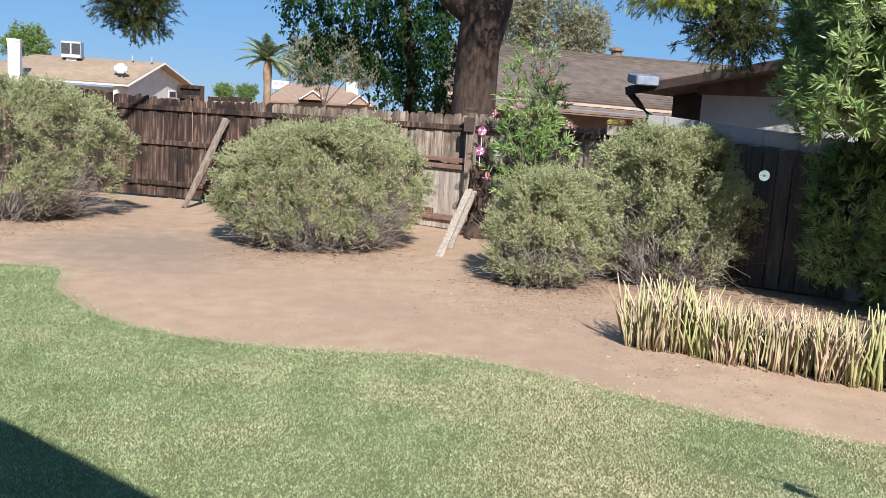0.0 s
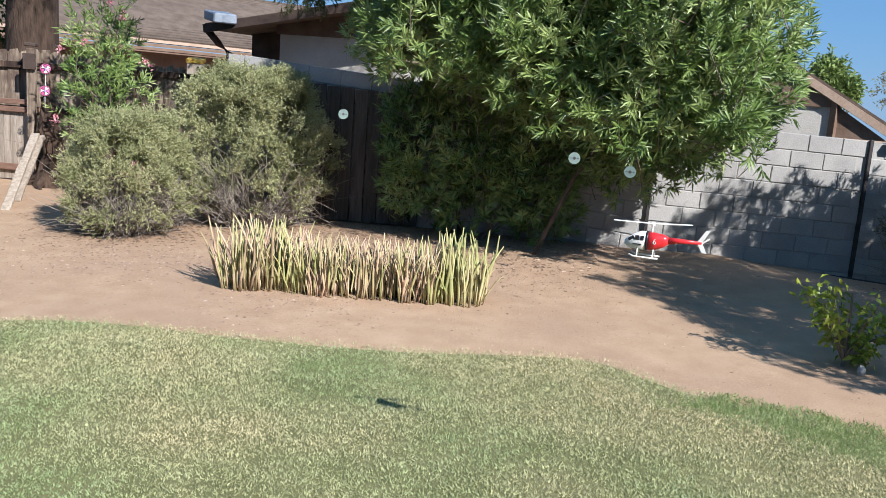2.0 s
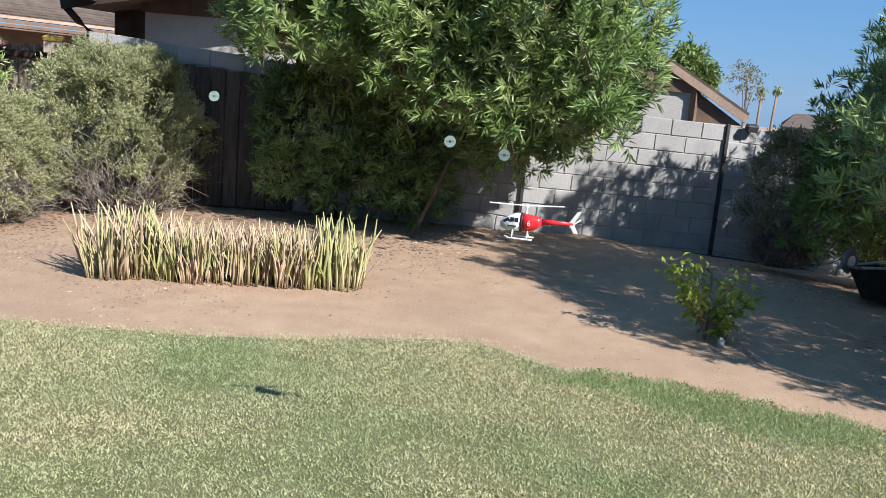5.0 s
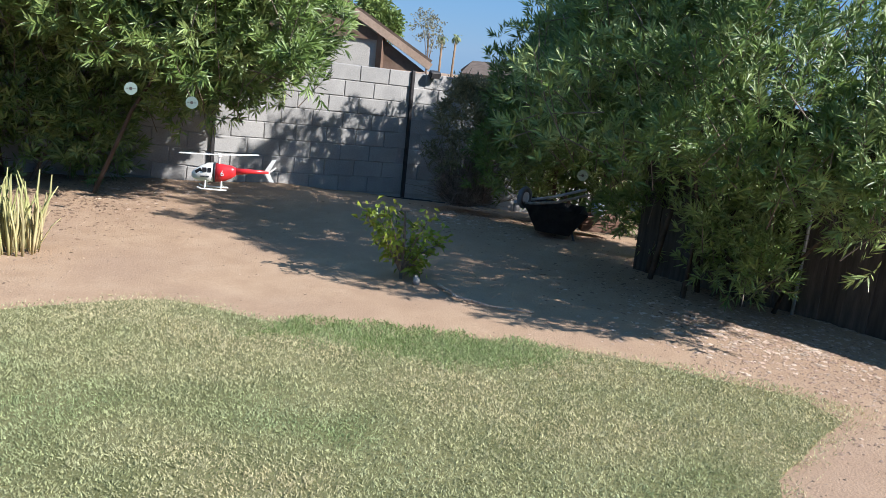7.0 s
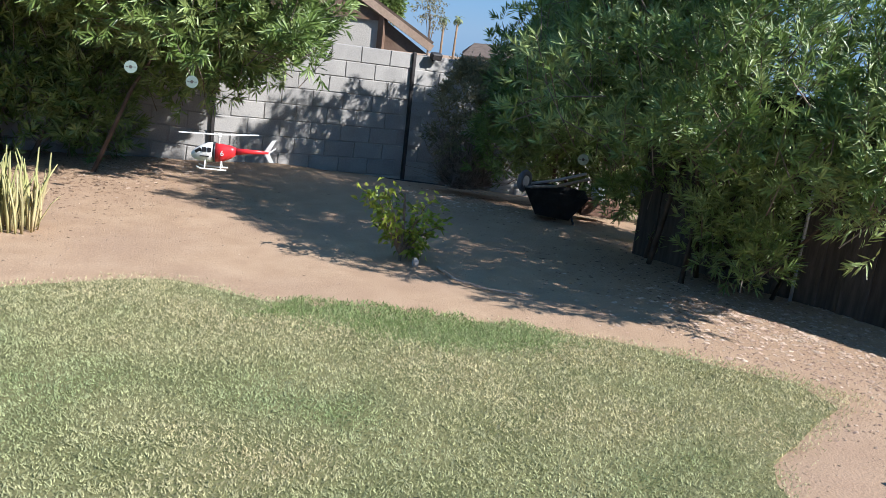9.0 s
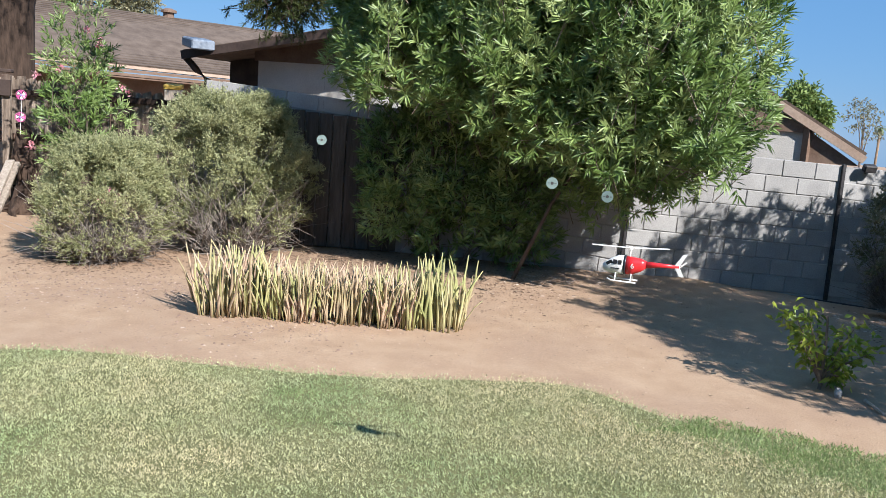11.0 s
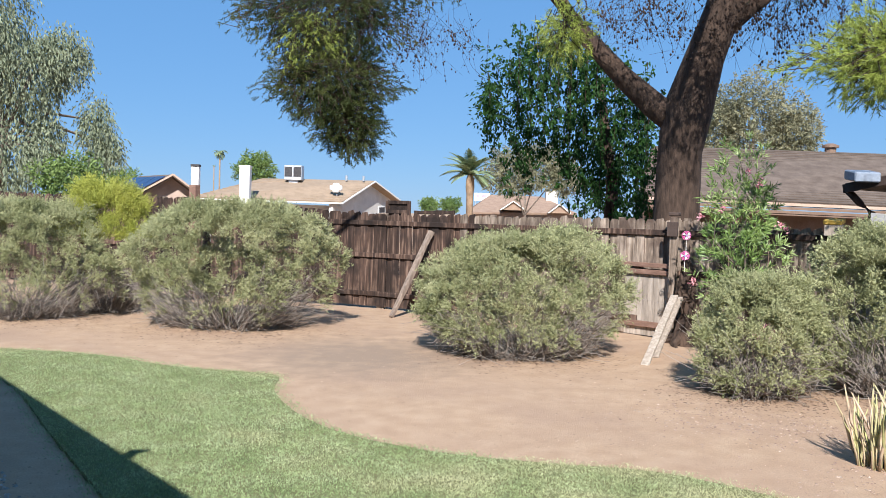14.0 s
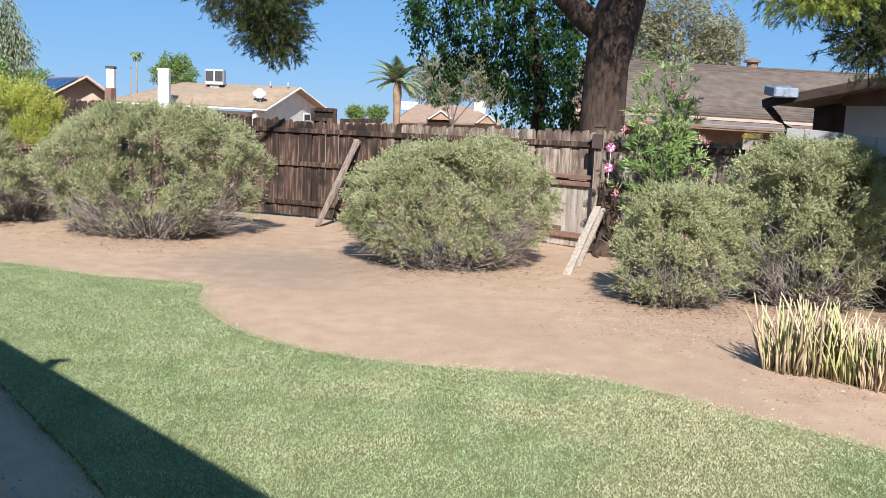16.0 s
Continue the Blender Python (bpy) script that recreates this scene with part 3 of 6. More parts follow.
# ---- oleanders ----
def oleander(name, at, lobes, stem_at, seed, label, leaf=0.14, stems=16, group="oleanders", flowers=0, per=17):
    """lobes: middle, half sizes, number of shoots, lowest height"""
    rng = np.random.default_rng(seed)
    t = thing(name, (*at, 0), label, "oleander", group)
    ds, ps = [], []
    for k, (middle, radii, shoots, low) in enumerate(lobes):
        d = ball_dirs(shoots, rng)
        r = lumps(d, seed * 2.3 + k, (0.22, 0.16), (1.5, 4.0))
        depth = 1 - 0.7 * rng.random(shoots) ** 3.6
        p = d * np.array(radii) * (r * depth)[:, None] + np.array(middle)
        ok = p[:, 2] > low + rng.uniform(0, 0.35, shoots)
        ds.append(d[ok])
        ps.append(p[ok])
    d, p = np.concatenate(ds), np.concatenate(ps)
    n = len(p)
    for k in range(stems):
        pick = p[rng.integers(n)] * [0.75, 0.75, 0.8]
        s = np.array([stem_at[0] + rng.normal(0, 0.3), stem_at[1] + rng.normal(0, 0.3), -0.05])
        m1 = s + (pick - s) * 0.35 + [0, 0, 0.25]
        m2 = s + (pick - s) * 0.7 + [0, 0, 0.2]
        part("stem", tube([s, m1, m2, pick], [0.026, 0.021, 0.015, 0.006], 6), M_STEM, t, smooth=True)
    grow = unit(d * 0.6 + [0, 0, 0.65] + rng.normal(0, 0.4, (n, 3)))
    slen = rng.uniform(0.07, 0.18, n)
    # whorls of narrow leaves, closest at the shoot's tip
    u = rng.random((n, per)) ** 0.6
    base = (p[:, None] + grow[:, None] * (u * slen[:, None])[..., None]).reshape(-1, 3)
    side = rng.normal(size=(n, per, 3))
    side = unit(side - (side * grow[:, None]).sum(-1, keepdims=True) * grow[:, None])
    along = (grow[:, None] * (0.2 + u[..., None] * 0.8) + side * rng.uniform(0.4, 1.0, (n, per, 1))).reshape(-1, 3)
    k = len(base)
    v, f = leaf_arrays(base, along, rng.uniform(0.7, 1.2, k) * leaf, rng.uniform(0.12, 0.165, k) * leaf, rng, 0.22, 0.02, face=np.repeat(unit(d * 0.5 + [-0.4, -0.55, 0.4]), per, 0), loose=0.3)
    put("foliage", raw("foliage", v, f, M_OLEANDER), t, kind="stuff")
    # shoots that carry the leaves
    p, grow, slen = p[::8], grow[::8], slen[::8]
    v, f = twig_arrays(p - grow * 0.25, p, p + grow * slen[:, None], 0.006, 0.003)
    put("shoot_mass", raw("shoot_mass", v, f, M_TWIG), t, kind="stuff")
    for k in range(flowers):
        q = np.array(lobes[0][0]) + unit(rng.normal(size=3) + [0, -0.7, 0.4]) * np.array(lobes[0][1]) * 1.33
        m = 18
        bs = q + rng.normal(0, 0.02, (m, 3))
        v, f = leaf_arrays(bs, rng.normal(size=(m, 3)) + [0, 0, 0.3], 0.04, 0.03, rng)
        put("flower_cluster", raw("flower_cluster", v, f, M_PETAL), t, kind="stuff")
    return t


oleander("oleander", (7.1, 6.6), [((0.35, -1.2, 2.45), (1.1, 1.0, 1.5), 3800, 1.0), ((0.0, -0.3, 2.6), (1.25, 1.1, 1.6), 4200, 1.4), ((-0.5, 0.7, 2.7), (1.15, 0.9, 1.6), 3400, 1.75), ((-0.75, 1.5, 2.7), (0.8, 0.6, 1.1), 1500, 1.8), ((-0.8, 0.25, 2.35), (0.6, 0.5, 0.9), 1000, 1.65), ((-1.1, 0.9, 2.9), (0.65, 0.6, 1.1), 900, 1.9),
         ((-0.5, 1.75, 0.9), (0.42, 0.38, 1.2), 560, 0.0), ((-0.05, 1.2, 0.9), (0.5, 0.42, 1.2), 640, 0.0), ((0.45, 0.6, 0.9), (0.5, 0.42, 1.1), 600, 0.02), ((0.6, -0.4, 1.4), (0.45, 0.45, 0.7), 400, 0.6), ((0.45, -1.0, 1.5), (0.4, 0.4, 0.6), 350, 0.8)], (0.0, 0.9), 11, "large dense green oleander bush beside the block wall", leaf=0.13, stems=4, per=14)
oleander("oleander", (7.2, -0.1), [((0.2, 0.5, 1.3), (1.4, 1.5, 2.0), 7000, 0.95), ((-0.8, -0.5, 1.35), (0.5, 0.45, 0.75), 800, 0.72), ((0.9, 1.3, 2.3), (0.8, 0.75, 1.7), 1600, 1.05), ((1.7, 1.9, 2.0), (0.8, 0.7, 1.6), 1500, 0.95), ((-0.15, 0.18, 0.5), (0.24, 0.18, 0.38), 130, 0.05), ((1.3, 1.4, 0.7), (0.5, 0.4, 0.6), 350, 0.1), ((1.4, 0.8, 0.9), (0.6, 0.6, 0.9), 600, 0.0), ((0.35, 0.45, 0.7), (0.6, 0.35, 0.7), 700, 0.12)], (0.4, 0.6), 13, "large dense green oleander bush by the side fence", leaf=0.1, stems=8, per=15)
oleander("oleander", (10.1, 2.35), [((0, -0.1, 1.45), (1.0, 1.0, 1.45), 2200, 0.5), ((0.6, -0.9, 1.5), (0.9, 0.9, 1.7), 1000, 0.45), ((1.5, 0.0, 1.35), (0.8, 0.7, 1.3), 900, 0.1), ((-0.1, 0.75, 0.75), (0.6, 0.45, 0.85), 600, 0.1), ((0.9, -0.3, 0.45), (0.7, 1.1, 0.6), 900, -0.4)], (0.5, 0.0), 14, "dark green oleander in the corner of the yard", stems=10, leaf=0.12, per=14)
oleander("oleander", (4.1, 12.0), [((-0.03, 0, 1.3), (0.48, 0.36, 0.95), 250, 0.35), ((0.02, 0.1, 2.05), (0.38, 0.3, 0.85), 110, 0.8)], (0.0, 0.0), 15, "slim flowering oleander with pink blossoms before the fence", leaf=0.12, stems=9, flowers=14, per=14)


# ---- slipper plants ----
def blade_mesh(seed):
    rnd = random.Random(seed)
    bend = rnd.uniform(-0.06, 0.08)
    path = [(bend * (u ** 2) * 2 + rnd.uniform(-0.012, 0.012) * (u > 0), rnd.uniform(-0.014, 0.014), u * 0.5) for u in (0, 0.25, 0.5, 0.75, 1.0)]
    bm = tube(path, [0.0085, 0.011, 0.0108, 0.0085, 0.003], 5)
    me = bpy.data.meshes.new("leaf")
    bm.to_mesh(me)
    bm.free()
    for p in me.polygons:
        p.use_smooth = True
    me.materials.append(M_SLIPPER if seed < 68 else M_RUSTY)
    return me


def build_slippers():
    rnd = random.Random(21)
    kinds = [blade_mesh(60 + k) for k in range(16)]
    ends = Vector((3.45, 6.62, 0)), Vector((4.8, 5.5, 0))
    for c in range(9):
        u = c / 8 if c < 8 else 1.045
        at = ends[0].lerp(ends[1], u) + Vector((rnd.uniform(-0.05, 0.05), rnd.uniform(-0.05, 0.05), 0))
        t = thing("slipper_plant", at, "upright clump of fleshy yellow-green and rust-tinged stems", "succulent", "row of slipper plants")
        for k in range(92):
            r, a = 0.2 * math.sqrt(rnd.random()), rnd.uniform(0, 2 * math.pi)
            x, y = r * math.cos(a), r * math.sin(a)
            s = rnd.uniform(0.6, 1.25) * (1.1 if c in (0, 1, 8) else 0.9)
            tilt = r / 0.2 * rnd.uniform(0, 17)
            m = Matrix.Translation((x, y, -0.01)) @ Matrix.Rotation(a, 4, "Z") @ Matrix.Rotation(radians(tilt), 4, "Y") @ Matrix.Rotation(rnd.uniform(-0.8, 0.8), 4, "Z") @ Matrix.Scale(s * 0.92, 4)
            put("leaf", kinds[rnd.randrange(8) + (8 if c < 8 and rnd.random() < (0.75 if 2 < c < 7 else 0.3) else 0)], t, m)


build_slippers()


# ---- pine behind the fence ----
def build_pine():
    rng = np.random.default_rng(31)
    foot = polar(14.9, 15.6)
    t = thing("pine_tree", foot, "old pine with dark furrowed trunk and drooping needle clumps", "tree")
    right = Vector((math.cos(radians(14.9)), -math.sin(radians(14.9)), 0))
    back = Vector((math.sin(radians(14.9)), math.cos(radians(14.9)), 0))

    def pt(r, z, b=0.0):
        return right * r + back * b + Vector((0, 0, z))

    part("trunk", tube([pt(0, -0.1), pt(-0.02, 0.8), pt(-0.02, 2.0), pt(0, 3.0), pt(0.1, 3.7), pt(0.35, 4.6), pt(0.62, 5.4), pt(0.9, 6.8), pt(1.0, 9)], [0.5, 0.42, 0.385, 0.37, 0.42, 0.33, 0.3, 0.24, 0.1], 14), M_BARK, t, smooth=True)
    part("limb", tube([pt(0.0, 3.45), pt(-0.45, 3.8), pt(-1.0, 4.3), pt(-1.6, 4.95), pt(-2.2, 5.7, -0.6), pt(-3.6, 6.4, -1.5)], [0.24, 0.23, 0.19, 0.16, 0.13, 0.06], 10), M_BARK, t, smooth=True)
    part("limb", tube([pt(0.55, 5.0), pt(1.1, 5.5), pt(1.8, 6.0, -0.5), pt(3.2, 6.6, -1.5)], [0.22, 0.18, 0.15, 0.07], 10), M_BARK, t, smooth=True)

    def clump(middle, radii, tufts, seed, mat, label, length=0.075, droop=0.5):
        rg = np.random.default_rng(seed)
        d = ball_dirs(tufts, rg)
        r = lumps(d, seed * 1.3, (0.25, 0.16), (1.7, 4.5))
        p = d * np.array(radii) * (r * (1 - 0.65 * rg.random(tufts) ** 1.5))[:, None] + np.array(middle)
        grow = unit(d * 0.8 + [0, 0, -droop] + rg.normal(0, 0.35, (tufts, 3)))
        per = 20
        u = rg.random((tufts, per))
        base = (p[:, None] + grow[:, None] * (u * 0.12)[..., None]).reshape(-1, 3)
        along = (grow[:, None] * 0.8 + rg.normal(0, 0.5, (tufts, per, 3))).reshape(-1, 3)
        v, f = needle_arrays(base, along, rg.uniform(0.7, 1.2, len(base)) * length, 0.0095, rg)
        crown = put("crown", raw("crown", v, f, mat), t, label=label, kind="stuff")
        p, grow = p[::3], grow[::3]
        v, f = twig_arrays(p - grow * 0.3, p - grow * 0.12, p + grow * 0.04, 0.008, 0.004)
        put("twig_mass", raw("twig_mass", v, f, M_BARK), crown, kind="stuff")

    def rel(bearing, dist, z):
        return polar(bearing, dist, z) - foot

    dark, young = "dark hanging needle clump", "yellow-green young needles"
    clump(rel(-6.3, 17.5, 3.55), (0.72, 0.65, 0.62), 1500, 41, M_PINE, dark, droop=0.2)
    clump(rel(-7.6, 17.5, 4.45), (1.25, 0.9, 0.8), 3100, 42, M_PINE, dark, droop=0.2)
    clump(rel(-8.0, 17.6, 5.8), (1.75, 1.1, 0.9), 3500, 46, M_PINE, dark, droop=0.2)
    clump(rel(-8.6, 17.0, 5.1), (0.7, 0.5, 0.6), 260, 49, M_PINE_NEW, young, droop=0.9)
    clump(rel(-3.5, 17.6, 6.7), (1.9, 1.1, 0.7), 900, 47, M_PINE, dark, droop=0.9)
    part("limb", tube([pt(-2.2, 5.7, -0.6), pt(-4.2, 7.0, 0.6), rel(-4.0, 17.6, 6.9), rel(-7.6, 17.5, 5.6)], [0.13, 0.1, 0.08, 0.03], 8), M_BARK, t, smooth=True)
    clump(rel(7.5, 13.6, 4.65), (0.42, 0.4, 0.42), 330, 43, M_PINE_NEW, young)
    clump(rel(28.2, 11.6, 3.8), (1.2, 0.8, 0.55), 2500, 44, M_PINE_NEW, young, droop=0.1)
    clump(rel(30.5, 11.8, 3.1), (0.6, 0.5, 0.4), 800, 48, M_PINE, dark, droop=0.2)
    clump(rel(22.0, 13.5, 5.6), (1.5, 1.2, 0.5), 700, 45, M_PINE, dark)

    def spray(bearing, dist, z, wide, drop, count, seed):
        """Bare hanging twigs with cones."""
        rg = np.random.default_rng(seed)
        a = np.array(rel(bearing, dist, z)) + rg.normal(0, 1, (count, 3)) * [wide, wide * 0.6, 0.15]
        c = a + np.c_[rg.normal(0, 0.35, (count, 2)), -rg.uniform(0.2, 1.0, count) * drop]
        b = (a + c) / 2 + rg.normal(0, 0.2, (count, 3))
        v, f = twig_arrays(a, b, c, 0.0035, 0.002)
        sp = put("twig_mass", raw("twig_mass", v, f, M_BARK), t, label="bare hanging twigs with cones", kind="stuff")
        m = count * 3
        k = rg.integers(0, count, m)
        u = rg.uniform(0.2, 1, m)[:, None]
        q = a[k] * (1 - u) ** 2 + 2 * (b[k] * 2 - (a[k] + c[k]) / 2) * u * (1 - u) + c[k] * u * u
        octa = np.array([(1, 0, 0), (0, 1, 0), (-1, 0, 0), (0, -1, 0), (0, 0, 1.5), (0, 0, -1.5)])
        tri = np.array([(0, 1, 4), (1, 2, 4), (2, 3, 4), (3, 0, 4), (1, 0, 5), (2, 1, 5), (3, 2, 5), (0, 3, 5)])
        v = (q[:, None] + octa * rg.uniform(0.012, 0.022, m)[:, None, None]).reshape(-1, 3)
        put("cone_mass", raw("cone_mass", v, (np.arange(m)[:, None, None] * 6 + tri).reshape(-1, 3), M_BARK), sp, kind="stuff")

    # unseen clumps overhead, added to shade the trunk, fence and gable
    for k, (x, y, z, w, dp, hh, n) in enumerate(((-2.6, 9.8, 7.5, 1.8, 1.0, 0.45, 110), (3.8, 10.3, 7.2, 2.0, 1.4, 0.8, 1100), (6.3, 9.6, 7.0, 1.8, 1.2, 0.7, 700), (8.6, 8.6, 5.5, 1.5, 1.0, 0.5, 650), (7.1, 8.9, 5.3, 0.9, 0.8, 0.5, 420), (0.5, 10.5, 7.6, 1.2, 0.9, 0.5, 120))):
        clump(Vector((x, y, z)) - foot, (w, dp, hh), n, 60 + k, M_PINE, dark)
    # unseen limbs, added to carry these shading clumps
    for x, y, z in ((-2.6, 9.8, 6.7), (3.8, 10.3, 7.2), (6.3, 9.6, 7.0), (8.6, 8.6, 5.5)):
        c = Vector((x, y, z)) - foot
        part("limb", tube([pt(0.9, 6.6), (pt(0.9, 6.6) + c) / 2 + Vector((0, 0, 0.5)), c], [0.16, 0.1, 0.04], 8), M_BARK, t, smooth=True)
    spray(-2.6, 17.4, 5.6, 0.6, 1.2, 130, 51)
    spray(20.2, 14.0, 5.2, 0.9, 0.9, 260, 52)
    spray(11.8, 15.0, 5.4, 0.5, 0.7, 110, 53)
    return t


build_pine()


# ---- foliage of far trees ----
def crown(parent, middle, radii, count, seed, mat, leaf=0.3, hang=0.0, name="crown", hollow=0.6):
    rng = np.random.default_rng(seed)
    d = ball_dirs(count, rng)
    r = lumps(d, seed * 1.9, (0.24, 0.16), (1.6, 4.2))
    p = d * np.array(radii) * (r * (1 - hollow * rng.random(count) ** 1.6))[:, None] + np.array(middle)
    per = 7
    grow = unit(d + [0, 0, 0.3 - 2.2 * hang] + rng.normal(0, 0.4, (count, 3)))
    u = rng.random((count, per)) * leaf * (1.5 + 3 * hang)
    base = (p[:, None] + grow[:, None] * u[..., None] + rng.normal(0, leaf * 0.25, (count, per, 3))).reshape(-1, 3)
    along = (grow[:, None] * (0.6 + hang) + rng.normal(0, 0.6, (count, per, 3))).reshape(-1, 3)
    k = len(base)
    v, f = leaf_arrays(base, along, rng.uniform(0.6, 1.3, k) * leaf, rng.uniform(0.3, 0.45, k) * leaf, rng)
    return put(name, raw(name, v, f, mat), parent, kind="stuff")


def far_tree(name, right, dist, trunk_r, lobes, mat, label, seed, leaf=0.3, hang=0.0, bark=M_TWIG):
    """lobes: bearing, height of the middle, half width, half height, clumps"""
    foot = polar(right, dist)
    foot.z = fall(foot.x)
    t = thing(name, foot, label, "tree", "trees beyond the fence")
    top = max(z for _, z, _, _, _ in lobes) - foot.z
    part("trunk", tube([(0, 0, -0.1), (0.1, 0.05, top * 0.4), (-0.05, 0, top * 0.8)], [trunk_r, trunk_r * 0.8, trunk_r * 0.4], 8), bark, t, smooth=True)
    for k, (b, z, w, h, n) in enumerate(lobes):
        mid = polar(b, dist, z) - foot
        part("limb", tube([(0, 0, top * 0.35), mid * 0.5 + Vector((0, 0, top * 0.25)), mid], [trunk_r * 0.5, trunk_r * 0.35, trunk_r * 0.12], 6), bark, t, smooth=True)
        crown(t, mid, (w, w * 0.8, h), n, seed + k, mat, leaf, hang)
    return t


far_tree("gum_tree", -27.0, 40, 0.2, [(-28.5, 9.0, 2.3, 2.8, 1700), (-25.5, 7.4, 1.5, 2.0, 1100), (-23.6, 8.3, 0.9, 1.1, 520), (-26.8, 3.8, 1.8, 1.6, 900), (-24.6, 4.6, 0.8, 1.4, 420), (-21.7, 5.4, 0.55, 1.2, 360), (-21.1, 4.4, 0.45, 0.7, 220), (-22.3, 3.2, 0.6, 0.9, 300), (-29.5, 11.5, 2.0, 1.8, 800)], M_GUM, "tall weeping gum tree with grey-green hanging leaves", 101, 0.165, 1.3)
far_tree("olive_tree", 19.3, 45, 0.25, [(19.2, 6.8, 2.0, 1.9, 1700), (17.3, 6.2, 1.2, 1.6, 900), (21.6, 6.0, 1.2, 1.3, 900)], M_GREY_TREE, "pale grey-green round tree behind the neighbouring roof", 121, 0.17)
far_tree("olive_tree", 5.2, 62, 0.12, [(4.2, 4.8, 1.5, 1.6, 900), (6.2, 5.2, 1.4, 1.7, 900), (7.8, 4.6, 0.9, 1.3, 480)], M_GREY_TREE, "sparse grey-green tree beyond the roofs", 131, 0.22)
far_tree("shade_tree", -12.2, 75, 0.2, [(-12.2, 5.1, 1.5, 1.1, 700)], M_FAR_GREEN, "small round green tree behind a tan roof", 141, 0.25)
far_tree("shade_tree", 0.45, 95, 0.2, [(0.4, 2.75, 0.95, 0.55, 300), (-1.0, 2.7, 0.8, 0.5, 280)], M_FAR_GREEN, "small far green tree above the roofs", 145, 0.25)
far_tree("shade_tree", -21.6, 24, 0.1, [(-23.2, 2.45, 0.8, 0.5, 500)], M_FAR_GREEN, "bright green bush behind the fence", 151, 0.12)
far_tree("shade_tree", -20.2, 90, 0.2, [(-20.2, 4.3, 1.7, 0.9, 500)], M_FAR_GREEN, "far pale green tree behind the roofs", 155, 0.25)
far_tree("shade_tree", 63.4, 30, 0.2, [(62.7, 2.85, 0.38, 0.42, 260), (63.8, 2.35, 0.3, 0.32, 170)], M_FAR_GREEN, "bright green tree behind the stucco gable", 161, 0.2)
far_tree("bare_tree", 66.4, 40, 0.06, [(65.9, 2.7, 0.6, 0.7, 60), (66.8, 2.3, 0.5, 0.6, 50), (66.2, 3.1, 0.3, 0.3, 20)], M_GREY_TREE, "thin half-bare tree beyond the wall", 165, 0.13)


def vine_tree():
    rng = np.random.default_rng(171)
    foot = polar(10.5, 18.5)
    t = thing("weeping_tree", foot, "dark green tree with leafy strands that hang to the fence", "tree")
    part("trunk", tube([(0, 0, -0.1), (0.1, 0, 2.5), (-0.2, 0.1, 4.6)], [0.16, 0.13, 0.07], 8), M_BARK, t, smooth=True)
    n = 105
    # strands gather in curtains with gaps of sky between them
    curtain = np.concatenate([np.linspace(2.6, 7.2, 8), np.linspace(7.9, 13.6, 11)]) + rng.normal(0, 0.12, 19)
    b = curtain[rng.integers(0, 19, n)] + rng.normal(0, 0.09, n)
    # the crown's upper line and the ends of the strands along the bearing
    hi = np.interp(b, [2.4, 3.6, 6, 9, 11.5, 13.6], [4.4, 5.1, 5.6, 5.4, 4.9, 4.2]) + rng.normal(0, 0.2, n)
    lo = np.interp(b, [2.4, 3.4, 5, 6.5, 8, 9.5, 13.6], [4.0, 3.0, 2.7, 3.2, 2.6, 1.9, 1.7]) + rng.normal(0, 0.3, n)
    near = rng.uniform(17.6, 19.2, n)
    bases, alongs, twa, twb = [], [], [], []
    for k in range(n):
        a, c = np.array(polar(b[k], near[k], hi[k]) - foot), np.array(polar(b[k] + rng.normal(0, 0.2), near[k], min(lo[k], hi[k] - 0.3)) - foot)
        m = int(54 * (a[2] - c[2])) + 6
        knots = rng.random(int(5 + 5 * (a[2] - c[2])))
        which = rng.integers(0, len(knots), m)
        u = knots[which][:, None]
        sway = rng.normal(0, 0.05, (len(knots), 3))[which]
        bases.append(a * (1 - u) + c * u + sway + rng.normal(0, 0.045, (m, 3)))
        alongs.append(rng.normal(0, 0.6, (m, 3)) + [0, 0, -0.9])
        twa.append(a)
        twb.append(c)
    base, along = np.concatenate(bases), np.concatenate(alongs)
    v, f = leaf_arrays(base, along, rng.uniform(0.06, 0.1, len(base)), rng.uniform(0.04, 0.065, len(base)), rng)
    put("foliage", raw("foliage", v, f, M_VINE), t, kind="stuff")
    twa, twb = np.array(twa), np.array(twb)
    v, f = twig_arrays(twa, (twa + twb) / 2, twb, 0.005, 0.0025)
    put("strand_mass", raw("strand_mass", v, f, M_BARK), t, kind="stuff")
    crown(t, polar(6.5, 18.5, 5.1) - foot, (1.2, 0.7, 0.4), 110, 172, M_VINE, 0.11, 0.2)
    crown(t, polar(11.5, 18.6, 3.3) - foot, (0.3, 0.4, 1.5), 170, 173, M_VINE, 0.11, 0.4)
    crown(t, polar(3.6, 18.4, 4.3) - foot, (0.5, 0.5, 0.7), 110, 174, M_VINE, 0.11, 0.3)


vine_tree()


